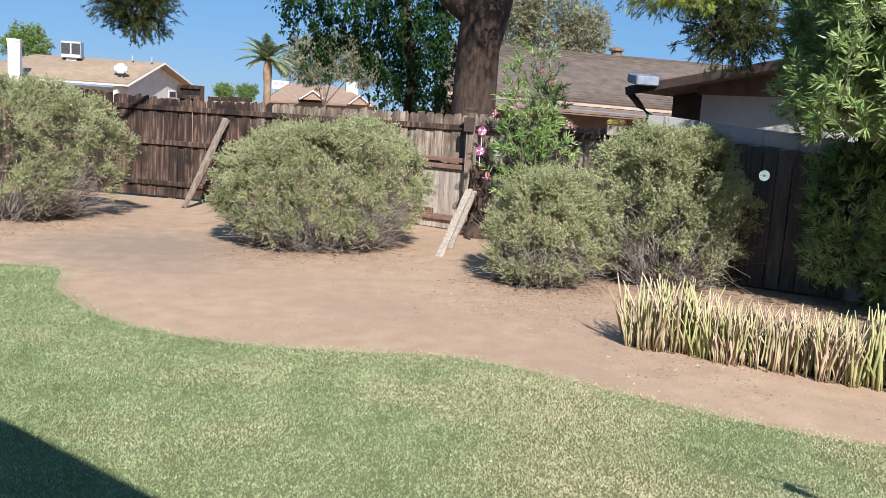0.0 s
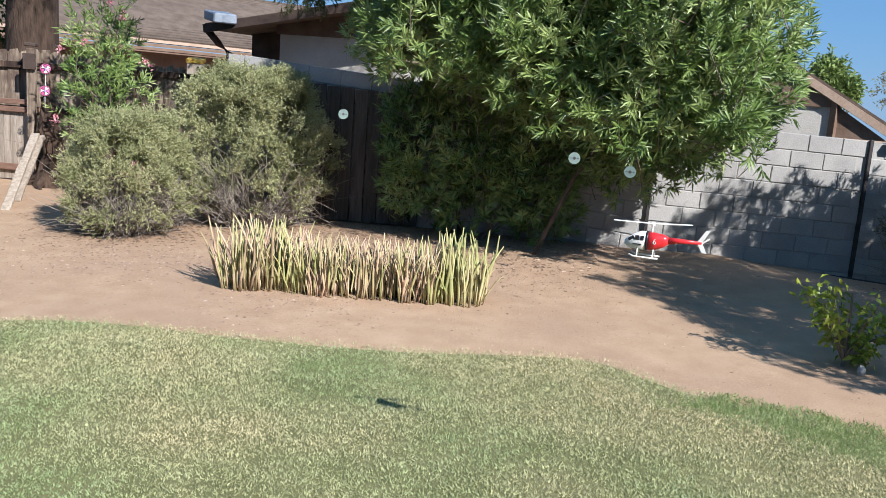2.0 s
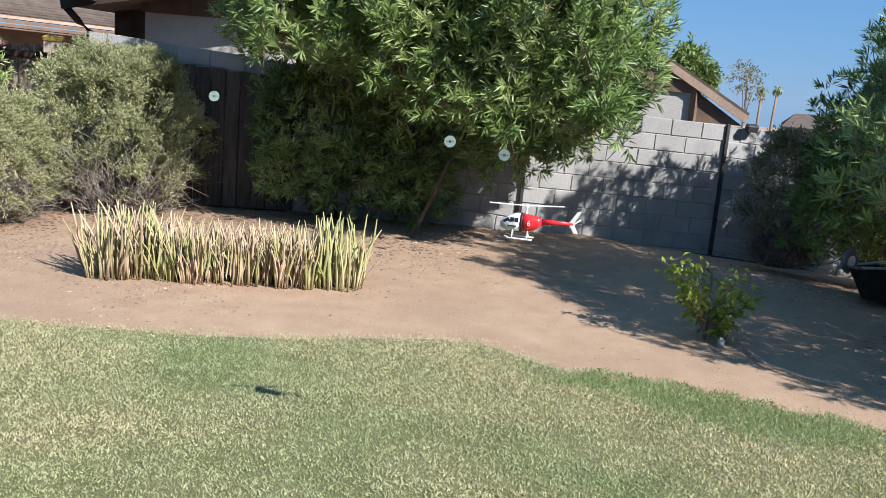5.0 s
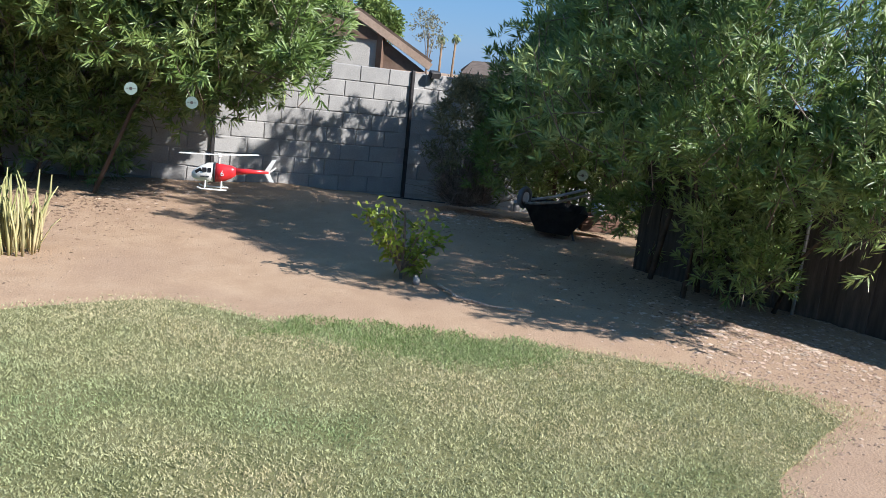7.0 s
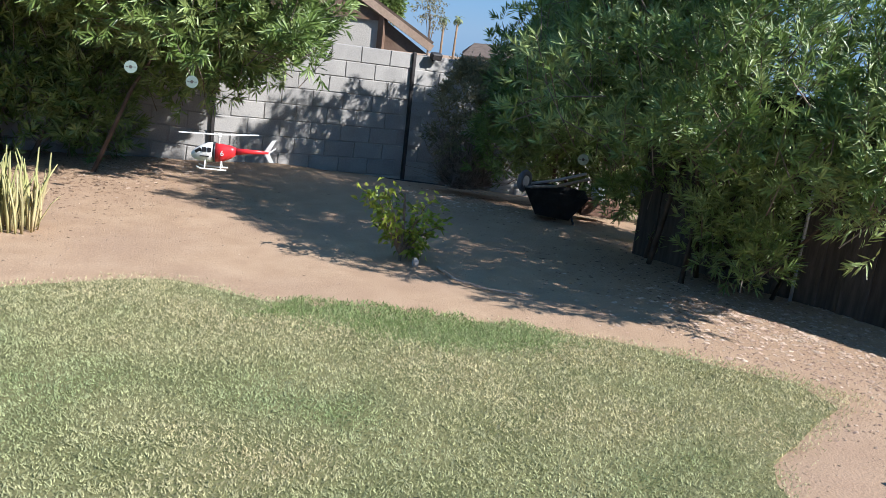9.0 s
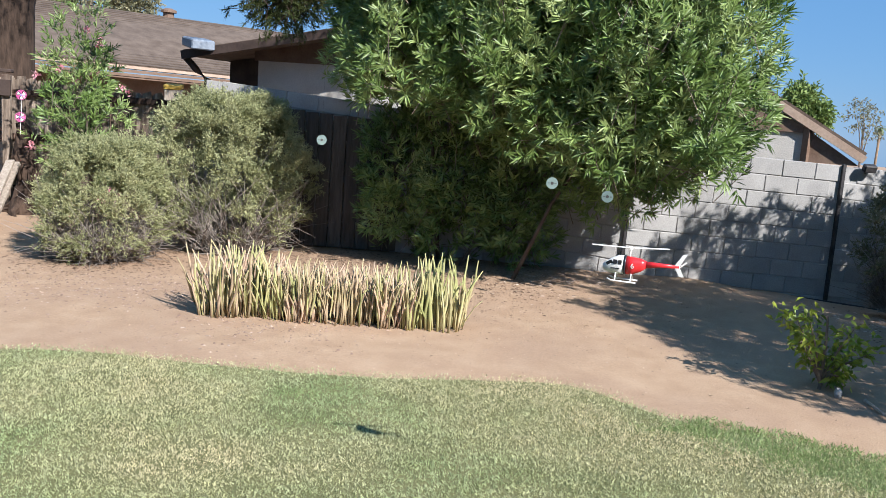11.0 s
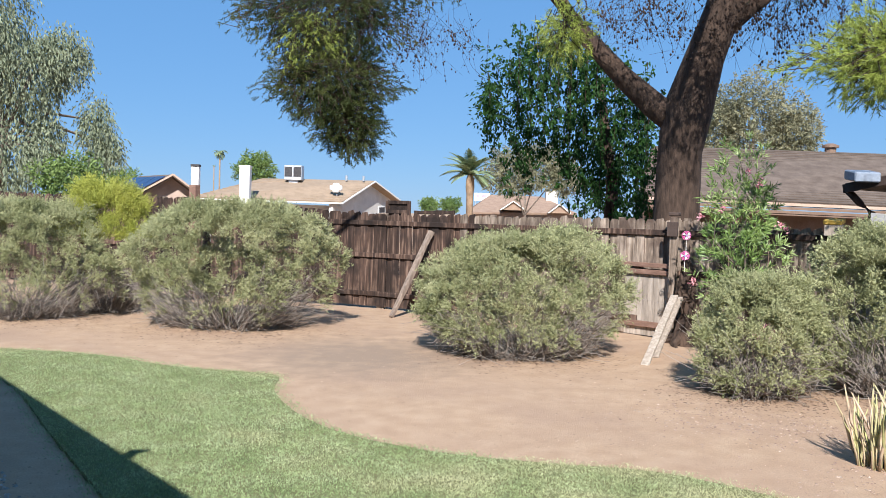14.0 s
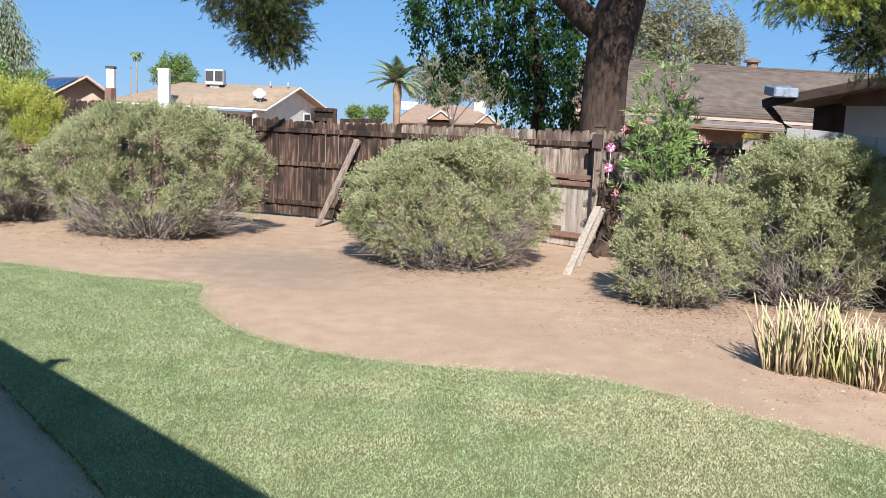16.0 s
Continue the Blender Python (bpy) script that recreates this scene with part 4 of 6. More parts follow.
def palm(right, dist, trunk_top, frond, fronds, label, trunk_r=0.2, seed=1, bulge=True, lean=0.0):
    rnd = random.Random(seed)
    foot = polar(right, dist)
    foot.z = fall(foot.x)
    t = thing("palm_tree", foot, label, "palm", "palms")
    z = trunk_top - foot.z
    if bulge:
        part("trunk", tube([(0, 0, -0.1), (0, 0, z - 1.15), (0, 0, z - 0.9), (0, 0, z - 0.5), (0, 0, z - 0.1), (0, 0, z + 0.15)], [trunk_r, trunk_r, trunk_r * 1.05, trunk_r * 1.3, trunk_r * 1.15, trunk_r * 0.7], 12), M_PALM_TRUNK, t, smooth=True)
    else:
        part("trunk", tube([(0, 0, -0.1), (lean * 0.4, 0, z * 0.5), (lean, 0, z)], [trunk_r * 1.3, trunk_r, trunk_r * 0.9], 8), M_PALM_TRUNK, t, smooth=True)
    for k in range(fronds):
        a, up = 2.4 * k, rnd.uniform(0.1, 1.35) if bulge else rnd.uniform(-0.9, 0.9)
        L = frond * rnd.uniform(0.8, 1.1)
        pts, p, el = [], Vector((lean if not bulge else 0, 0, z + 0.1)), up
        for s in range(7):
            pts.append(p.copy())
            p = p + Vector((math.cos(a) * math.cos(el), math.sin(a) * math.cos(el), math.sin(el))) * L / 6
            el -= 0.2 if bulge else 0.3
        v, f = [], []
        for s in range(6):
            for j in range(5):
                u = j / 5
                q = pts[s].lerp(pts[s + 1], u)
                d = (pts[s + 1] - pts[s]).normalized()
                side = d.cross(Vector((0, 0, 1))).normalized()
                w = L * 0.22 * math.sin(math.pi * min(0.97, (s + u + 0.6) / 6.6)) + 0.02
                for sg in (-1, 1):
                    tip = q + (side * sg * 0.8 + d * 0.6 - Vector((0, 0, 0.25))).normalized() * w
                    n = len(v)
                    v += [q - d * 0.02 * frond, q + d * 0.03 * frond, tip]
                    f.append((n, n + 1, n + 2))
        put("frond", raw("frond", [tuple(x) for x in v], f, M_PALM), t)
    return t


palm(1.65, 45, 3.75, 1.75, 34, "short stout date palm with arching fronds above the fence", 0.175, 5)
palm(-14.4, 110, 8.5, 1.15, 30, "tall thin fan palm far beyond the roofs", 0.1, 6, False)
palm(-14.75, 112, 7.0, 0.35, 8, "tall thin fan palm far beyond the roofs", 0.07, 9, False)
palm(67.2, 60, 2.4, 0.6, 22, "slim far fan palm beyond the block wall", 0.08, 7, False, 0.1)
palm(68.0, 60, 2.55, 0.6, 22, "slim far fan palm beyond the block wall", 0.08, 8, False, 0.3)


# ---- houses ----
def slab(corners, thick, bm=None):
    """A plate with the given corners, thickened downwards along its normal."""
    bm = bm or bmesh.new()
    c = [Vector(p) for p in corners]
    n = (c[1] - c[0]).cross(c[-1] - c[0]).normalized()
    if n.z < 0:
        n = -n
    lo = [bm.verts.new(p - n * thick) for p in c]
    hi = [bm.verts.new(p) for p in c]
    k = len(c)
    bm.faces.new(hi)
    bm.faces.new(lo[::-1])
    for i in range(k):
        bm.faces.new((lo[i], lo[(i + 1) % k], hi[(i + 1) % k], hi[i]))
    bmesh.ops.recalc_face_normals(bm, faces=bm.faces)
    return bm


def upright(points, thick, out, bm=None):
    """A wall face given by its outline, thickened along out."""
    bm = bm or bmesh.new()
    c = [Vector(p) for p in points]
    a = [bm.verts.new(p) for p in c]
    b = [bm.verts.new(p + Vector(out).normalized() * thick) for p in c]
    k = len(c)
    bm.faces.new(a)
    bm.faces.new(b[::-1])
    for i in range(k):
        bm.faces.new((a[i], b[i], b[(i + 1) % k], a[(i + 1) % k]))
    bmesh.ops.recalc_face_normals(bm, faces=bm.faces)
    return bm


def shingled(parent, e0, e1, r0, r1, rows, mat, thick=0.02):
    """A roof slope laid in overlapping courses from eave e0-e1 to ridge r0-r1."""
    e0, e1, r0, r1 = (Vector(p) for p in (e0, e1, r0, r1))
    lift = (e1 - e0).cross(r0 - e0).normalized()
    if lift.z < 0:
        lift = -lift
    roof = part("roof", slab([e0, e1, r1, r0], 0.12), mat, parent)
    for k in range(rows):
        u0, u1 = k / rows, (k + 1.15) / rows if k < rows - 1 else 1.0
        c = [e0.lerp(r0, u0) + lift * (thick * 1.6), e1.lerp(r1, u0) + lift * (thick * 1.6), e1.lerp(r1, u1) + lift * 0.004, e0.lerp(r0, u1) + lift * 0.004]
        part("shingle_course", slab(c, thick), mat, roof)
    return roof


def bar(a, b, wide, high, mat, parent, name, label=""):
    """A straight beam from a to b."""
    a, b = Vector(a), Vector(b)
    d = b - a
    turn = d.to_track_quat("X", "Z").to_matrix().to_4x4()
    return part(name, box_bm((d.length, wide, high), (a + b) / 2, turn), mat, parent, label)


def house_tan():
    h = thing("house", (0, 0, 0), "single-storey house with tan shingle roof and white trim", "house", "houses beyond the fence")
    eL, eR = polar(-16.2, 47, 2.36), polar(-6.66, 48, 2.33)
    gR, pk = polar(-2.85, 55, 2.65), polar(-4.54, 51.5, 3.66)
    rL = polar(-11.7, 52, 3.62)
    bL = polar(-14.5, 57, 2.4)
    shingled(h, eL, eR, rL, pk, 12, M_TAN_ROOF)
    part("roof", slab([pk, gR, bL, rL], 0.1), M_TAN_ROOF, h)
    part("roof", slab([eL, rL, bL], 0.1), M_TAN_ROOF, h)
    back = (pk - polar(-8, 52, 3.66)).normalized() * -1
    lo = Vector((0, 0, 0.12))
    deep = back * 0.5
    wall = part("wall", upright([eR.xy.to_3d() + deep, gR.xy.to_3d() + deep, gR - lo + deep, pk - lo + deep, eR - lo + deep], 0.2, back), M_STUCCO, h, "pale stucco gable wall")
    part("wall", upright([eL.xy.to_3d() * 1.035, eR.xy.to_3d() * 1.012, eR * 1.012 - lo * 2, eL * 1.035 - lo * 2], 0.2, (0, 1, 0)), M_STUCCO, h)
    bar(eR - lo * 0.6, pk - lo * 0.4, 0.08, 0.08, M_WHITE, h, "fascia", "white fascia board")
    bar(pk - lo * 0.4, gR - lo * 0.6, 0.08, 0.08, M_WHITE, h, "fascia", "white fascia board")
    bar(eL - lo * 0.6, eR - lo * 0.6, 0.08, 0.07, M_WHITE, h, "fascia", "white fascia board")
    m = eR.lerp(gR, 0.72)
    win = bar(Vector((m.x, m.y, 1.95)) + back * 0.47, Vector((m.x, m.y, 1.95)) + back * 0.47 + (gR - eR).normalized() * 0.9, 0.06, 0.5, M_WHITE, h, "window")
    bar(Vector((m.x, m.y, 1.95)) + back * 0.42 + (gR - eR).normalized() * 0.1, Vector((m.x, m.y, 1.95)) + back * 0.42 + (gR - eR).normalized() * 0.8, 0.04, 0.32, M_STEEL, win, "pane", "dark window pane")
    # chimneys, cooler, dish, vents
    def stack(name, right, dist, z0, z1, wide, mat, label, cap=None):
        p = polar(right, dist)
        st = part(name, box_bm((wide, wide, z1 - z0), (p.x, p.y, (z0 + z1) / 2)), mat, h, label, bevel=0.02)
        part("cap", box_bm((wide * 1.12, wide * 1.12, 0.12), (p.x, p.y, z1 + 0.05)), cap or mat, st, bevel=0.01)
        return st
    stack("chimney", -12.8, 46.5, 2.0, 3.95, 0.52, M_WHITE, "white boxed chimney")
    stack("chimney", -15.85, 44, 2.0, 3.8, 0.36, M_WHITE, "white chimney with a dark cap", M_STEEL)
    p = polar(-9.75, 51)
    cooler = part("cooler", box_bm((1.0, 0.9, 0.85), (p.x, p.y, 3.95)), M_GALV, h, "grey roof-top evaporative cooler", bevel=0.03)
    for dx in (-0.25, 0.25):
        part("louvre", box_bm((0.42, 0.03, 0.55), (p.x + dx, p.y - 0.46, 4.0)), M_STEEL, cooler, "dark louvre")
    part("duct", box_bm((0.5, 0.6, 0.5), (p.x, p.y, 3.4)), M_GALV, cooler)
    p = polar(-7.08, 48.5, 2.85)
    bm = bmesh.new()
    bmesh.ops.create_uvsphere(bm, u_segments=16, v_segments=10, radius=0.5)
    bmesh.ops.delete(bm, geom=[v for v in bm.verts if v.co.y > -0.3], context="VERTS")
    bmesh.ops.solidify(bm, geom=bm.faces[:], thickness=0.02)
    dish = part("dish", bm, M_WHITE, h, "white satellite dish", True, m=Matrix.Translation(p + Vector((0, 0.45, 0.1))) @ Matrix.Rotation(radians(-25), 4, "X"))
    bar(p + Vector((0.05, 0.1, -0.1)), p + Vector((0.1, 0.4, -0.6)), 0.05, 0.05, M_GALV, h, "bracket")
    for b in (-6.4, -5.3):
        q = polar(b, 51, 3.6)
        part("vent_pipe", tube([q, q + Vector((0, 0, 0.3))], [0.06, 0.06], 8), M_GALV, h)


def house_solar():
    h = thing("house", (0, 0, 0), "single-storey house with pink stucco gable and dark solar panels", "house", "houses beyond the fence")
    gL, gR, pk = polar(-19.66, 55, 2.36), polar(-15.4, 55, 2.5), polar(-17.2, 55, 3.78)
    rB, eB = polar(-19.2, 61, 3.78), polar(-21.4, 60, 2.4)
    part("roof", slab([gL, pk, rB, eB], 0.12), M_BROWN_ROOF, h)
    part("roof", slab([gR, pk, rB, polar(-15.0, 63, 2.5)], 0.12), M_BROWN_ROOF, h)
    lo = Vector((0, 0, 0.15))
    wall = part("wall", upright([gL.xy.to_3d() * 1.018, gR.xy.to_3d() * 1.018, gR * 1.018 - lo, pk * 1.018 - lo, gL * 1.018 - lo], 0.2, (0, 1, 0)), M_PINK_STUCCO, h, "pink stucco gable wall")
    bar(gL, pk, 0.1, 0.11, M_TAN_TRIM, h, "fascia")
    bar(pk, gR, 0.1, 0.11, M_TAN_TRIM, h, "fascia")
    n = (pk - gL).cross(eB - gL).normalized()
    n = n if n.z > 0 else -n
    for k in range(4):
        u0, u1 = 0.03 + k * 0.24, 0.03 + k * 0.24 + 0.225
        a, b = gL.lerp(eB, u0), gL.lerp(eB, u1)
        c, d = pk.lerp(rB, u0), pk.lerp(rB, u1)
        part("solar_panel", slab([a.lerp(c, 0.12) + n * 0.12, b.lerp(d, 0.12) + n * 0.12, b.lerp(d, 0.85) + n * 0.12, a.lerp(c, 0.85) + n * 0.12], 0.05), M_SOLAR, h, "dark blue solar panel")


def house_far():
    h = thing("house", (0, 0, 0), "far single-storey house with tan roof and small gables", "house", "houses beyond the fence")
    d = 70
    a, b, r0, r1 = polar(1.5, d, 2.0), polar(8.6, d, 2.15), polar(3.0, d + 5, 3.55), polar(6.3, d + 5, 3.5)
    part("roof", slab([a, b, r1, r0], 0.15), M_CLAY_ROOF, h)
    part("roof", slab([r0, r1, polar(8, d + 10, 2.2), polar(1.5, d + 10, 2.2)], 0.15), M_CLAY_ROOF, h)
    part("wall", upright([a.xy.to_3d() * 1.01, b.xy.to_3d() * 1.01, b * 1.01, a * 1.01], 0.2, (0, 1, 0)), M_PINK_STUCCO, h)
    for c, w, z in ((4.5, 1.5, 2.95), (7.5, 1.3, 2.8)):
        l, r, t = polar(c - w * 0.55, d - 1, z - 0.7), polar(c + w * 0.55, d - 1, z - 0.7), polar(c, d - 1, z)
        g = part("gable", upright([l, r, t], 2.5, (0, 1, 0)), M_CLAY_ROOF, h, "small roof gable")
        bar(l - Vector((0, 0.1, 0)), t - Vector((0, 0.1, 0)), 0.15, 0.08, M_WHITE, g, "fascia")
        bar(t - Vector((0, 0.1, 0)), r - Vector((0, 0.1, 0)), 0.15, 0.08, M_WHITE, g, "fascia")
    p = polar(6.95, d + 4)
    part("chimney", box_bm((1.0, 0.8, 1.2), (p.x, p.y, 3.35)), M_STUCCO, h, "pale chimney", bevel=0.03)


def house_brown():
    h = thing("house", (0, 0, 0), "neighbouring house with weathered brown shingle roof", "house", "houses beyond the fence")
    e0, e1 = polar(12.4, 23.5, 2.45), polar(30, 26.5, 2.3)
    r0, r1 = polar(13.2, 28.5, 4.15), polar(31, 31.5, 4.0)
    shingled(h, e0, e1, r0, r1, 26, M_BROWN_ROOF)
    lo = Vector((0, 0, 0.1))
    # lower two steps and the wall carry the eave's shade in their colour
    for k in range(3):
        bar(e0 - lo * (0.6 + k) + Vector((0, 0.03 * k, 0)), e1 - lo * (0.6 + k) + Vector((0, 0.03 * k, 0)), 0.06, 0.075, M_TAN_TRIM if k == 0 else M_SHADE_TRIM, h, "fascia", "stepped fascia board, lower steps darkened as shade")
    part("wall", upright([e0.xy.to_3d() * 1.03, e1.xy.to_3d() * 1.03, e1 * 1.03 - lo * 3, e0 * 1.03 - lo * 3], 0.2, (0, 1, 0)), M_SHADE_TRIM, h, "brown wall, darkened as shade under deep eaves")
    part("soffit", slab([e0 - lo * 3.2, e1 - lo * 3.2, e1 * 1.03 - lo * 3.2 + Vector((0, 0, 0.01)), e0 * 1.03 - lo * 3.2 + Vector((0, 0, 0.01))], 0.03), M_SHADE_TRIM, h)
    g = [e0.xy.to_3d(), r0.xy.to_3d(), r0 - lo * 1.4, e0 - lo * 1.4]
    part("wall", upright(g, 0.2, (1, 0, 0)), M_SHADE_TRIM, h)
    p = r0.lerp(r1, 0.56)
    pipe = part("roof_vent", tube([p - Vector((0, 0, 0.2)), p + Vector((0, 0, 0.16))], [0.17, 0.17], 12), M_SHADE_TRIM, h, "round brown roof vent")
    part("cap", tube([p + Vector((0, 0, 0.13)), p + Vector((0, 0, 0.2)), p + Vector((0, 0, 0.26))], [0.25, 0.25, 0.1], 12), M_SHADE_TRIM, pipe)


def house_gable():
    h = thing("house", (0, 0, 0), "neighbouring house with dark brown rake boards and pale stucco gable", "house", "houses beyond the fence")
    a, b = Vector((6.7, 14.5, 0)), Vector((12.0, 6.8, 0))
    d = (b - a).normalized()
    out = Vector((d.y, -d.x, 0))
    if out.y > 0:
        out = -out
    back = -out

    def pt(x, z, k=0.0):
        return a + d * x + back * k + Vector((0, 0, z))

    peak = (4.6, 3.36)
    far = 7.0
    right_end = (9.0, 2.55)
    part("roof", slab([pt(-0.1, 2.52), pt(*peak), pt(*peak, far), pt(-0.1, 2.52, far)], 0.1), M_BROWN_ROOF, h)
    part("roof", slab([pt(*peak), pt(*right_end), pt(*right_end, far), pt(*peak, far)], 0.1), M_BROWN_ROOF, h)
    bar(pt(-0.12, 2.43), pt(peak[0], peak[1] - 0.08), 0.06, 0.14, M_DARK_TRIM, h, "rake_board", "dark brown rake board")
    bar(pt(peak[0], peak[1] - 0.08), pt(right_end[0], right_end[1] - 0.08), 0.06, 0.14, M_DARK_TRIM, h, "rake_board", "dark brown rake board")
    part("wall", upright([pt(0.95, 0, 0.75), pt(8.4, 0, 0.75), pt(8.4, 2.6, 0.75), pt(peak[0], peak[1] - 0.1, 0.75), pt(0.95, 2.62, 0.75)], 0.2, back), M_STUCCO, h, "pale grey stucco gable wall")
    part("gable_board", upright([pt(0.9, 2.44, 0.7), pt(8.4, 2.44, 0.7), pt(8.4, 2.62, 0.7), pt(peak[0], peak[1] - 0.12, 0.7), pt(0.9, 2.6, 0.7)], 0.04, back), M_SHADE_TRIM, h, "brown boarded gable")
    # shade under the eave and on the side wall, put in as dark colour
    part("eave_shade_wall", upright([pt(0.0, 0, 1.5), pt(0.95, 0, 1.5), pt(0.95, 2.55, 1.5), pt(0.0, 2.45, 1.5)], 0.15, back), M_DARK_TRIM, h, "dark wall standing in for the shade under the eave")
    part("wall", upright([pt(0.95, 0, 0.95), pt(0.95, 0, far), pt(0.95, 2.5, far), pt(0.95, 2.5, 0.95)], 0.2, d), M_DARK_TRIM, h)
    bm = box_bm((0.42, 0.4, 0.16), (0, 0, 0.03))
    for v in bm.verts:
        v.co.z += 0.06 if v.co.y > 0 else 0.0
    part("hood", bm, M_GUTTER, h, "grey metal hood at the eave", bevel=0.02, m=Matrix.Translation(polar(25.4, 15.75, 2.57)))
    part("downspout", tube([pt(-0.1, 2.4, 0.1), pt(0.0, 2.2, 0.3), pt(0.1, 2.05, 0.5), pt(0.1, 0, 0.5)], [0.06, 0.06, 0.06, 0.06], 8), M_DARK_TRIM, h, smooth=True)


def house_stucco():
    h = thing("house", (0, 0, 0), "pale stucco gable with tan rake boards behind the block wall", "house", "houses beyond the fence")
    tip = polar(66.65, 13.6, 1.58)
    d = Vector((-0.454, 0.891, 0))
    back = Vector((0.891, 0.454, 0))

    def pt(x, z, k=0.0):
        return tip + d * x + back * k + Vector((0, 0, z))

    rise = 0.58
    part("roof", slab([pt(-0.02, 0.06), pt(3.2, 0.06 + 3.2 * rise), pt(3.2, 0.06 + 3.2 * rise, 6), pt(-0.02, 0.06, 6)], 0.08), M_BROWN_ROOF, h)
    part("roof", slab([pt(3.2, 0.06 + 3.2 * rise), pt(6.4, 0.06), pt(6.4, 0.06, 6), pt(3.2, 0.06 + 3.2 * rise, 6)], 0.08), M_BROWN_ROOF, h)
    bar(pt(0, -0.04), pt(3.2, 3.2 * rise - 0.04), 0.05, 0.11, M_TAN_TRIM, h, "rake_board", "tan rake board")
    bar(pt(3.2, 3.2 * rise - 0.04), pt(6.4, -0.04), 0.05, 0.11, M_TAN_TRIM, h, "rake_board", "tan rake board")
    part("soffit", slab([pt(0.02, -0.06), pt(3.2, 3.2 * rise - 0.06), pt(3.2, 3.2 * rise - 0.06, 0.2), pt(0.02, -0.06, 0.2)], 0.03), M_SHADE_TRIM, h, "brown soffit")
    part("wall", upright([pt(0.75, -1.7, 0.08), pt(5.6, -1.7, 0.08), pt(5.6, 0.35, 0.08), pt(3.2, 3.2 * rise - 0.1, 0.08), pt(0.75, 0.33, 0.08)], 0.2, back), M_STUCCO, h, "pale stucco wall")
    part("gable_board", upright([pt(0.7, 0.28, 0.04), pt(5.7, 0.28, 0.04), pt(3.2, 3.2 * rise - 0.12, 0.04)], 0.03, back), M_SHADE_TRIM, h, "brown boarded gable")
    part("return_board", upright([pt(0.06, -0.13, 0.06), pt(0.74, -0.13, 0.06), pt(0.74, 0.3, 0.06)], 0.03, back), M_SHADE_TRIM, h, "brown eave return")
    part("corner_board", box_bm((0.09, 0.09, 2.1), pt(0.78, -0.65, 0.05)), M_SHADE_TRIM, h)


M_GUTTER = material("painted_metal", [(0.2, 0.235, 0.29), (0.28, 0.31, 0.36)], 4, 0.5, 0.1, 30)
M_SOLAR = material("solar_glass", [(0.01, 0.02, 0.06), (0.02, 0.035, 0.1)], 2, 0.2, 0, 20, spec=0.6)
M_TAN_TRIM = material("tan_trim", [(0.38, 0.27, 0.2), (0.47, 0.35, 0.27)], 4, 0.8, 0.2, 30)


def house_low():
    h = thing("house", (0, 0, 0), "far low house with grey roof beyond the block wall", "house", "houses beyond the fence")
    a, b = polar(68.6, 45, 0.7), polar(76, 45, 0.7)
    r0, r1 = polar(69.3, 49, 1.3), polar(75, 49, 1.4)
    part("roof", slab([a, b, r1, r0], 0.12), M_BROWN_ROOF, h)
    part("roof", slab([r0, r1, polar(76, 53, 0.7), polar(68.6, 53, 0.7)], 0.12), M_BROWN_ROOF, h)
    part("wall", upright([a.xy.to_3d() * 1.01 - Vector((0, 0, 2.2)), b.xy.to_3d() * 1.01 - Vector((0, 0, 2.2)), b * 1.01, a * 1.01], 0.2, (1, 0, 0)), M_STUCCO, h)


def far_sign():
    c = polar(2.45, 95, 3.75)
    t = thing("shop_sign", (c.x, c.y, 0), "far white shop sign with red shapes on two posts", "sign", turn=-2)
    part("board", box_bm((1.7, 0.12, 0.85), (0, 0, c.z)), M_WHITE, t, bevel=0.02)
    for x, w, z in ((-0.45, 0.4, 0.12), (0.2, 0.55, 0.15), (0.62, 0.3, -0.2)):
        part("emblem", box_bm((w, 0.03, 0.28), (x, -0.08, c.z + z)), M_PETAL, t, "red shape")
    for x in (-0.7, 0.7):
        part("post", tube([(x, 0, -0.1), (x, 0, c.z - 0.4)], [0.06, 0.06], 6), M_GALV, t)


far_sign()
house_low()
house_tan()
house_solar()
house_far()
house_brown()
house_gable()
house_stucco()


# ---- the house behind the stand, whose eave shades the lawn's corner ----
def own_house():
    h = thing("house", (0, 0, 0), "stucco house with a straight eave beside the lawn", "house")
    a, b = Vector((0.83, -1.43, 3.0)), Vector((-9.67, 11.19, 3.0))
    d = (b - a).normalized()
    inn = Vector((-0.766, -0.643, 0))
    up = Vector((0, 0, 1))
    r0, r1 = a + inn * 4.5 + up * 0.9, b + inn * 4.5 + up * 0.9
    part("roof", slab([a, b, r1, r0], 0.14), M_BROWN_ROOF, h, "brown shingle roof")
    part("roof", slab([r0, r1, r1 + inn * 4.5 - up * 0.9, r0 + inn * 4.5 - up * 0.9], 0.14), M_BROWN_ROOF, h, "brown shingle roof")
    bar(a - up * 0.12, b - up * 0.12, 0.1, 0.16, M_STUCCO, h, "gutter", "pale eave gutter")
    w0, w1 = a + inn * 1.6, b + inn * 1.6
    part("wall", upright([w0.xy.to_3d(), w1.xy.to_3d(), w1 - up * 0.1, w0 - up * 0.1], 0.2, inn), M_STUCCO, h)
    part("wall", upright([w0.xy.to_3d(), (w0 + inn * 6).xy.to_3d(), w0 + inn * 6 - up * 0.1, w0 + inn * 2.9 + up * 0.6, w0 - up * 0.1], 0.2, -d * -1), M_STUCCO, h)
    # unseen lump of unknown kind, added for the bump in the eave's shadow
    p = Vector((-2.33, 2.43, 3.0))
    part("roof_vent", tube([p - up * 0.1, p + up * 0.06, p + up * 0.1 + Vector((0.1, 0, 0))], [0.05, 0.06, 0.02], 8), M_STEEL, h)


own_house()


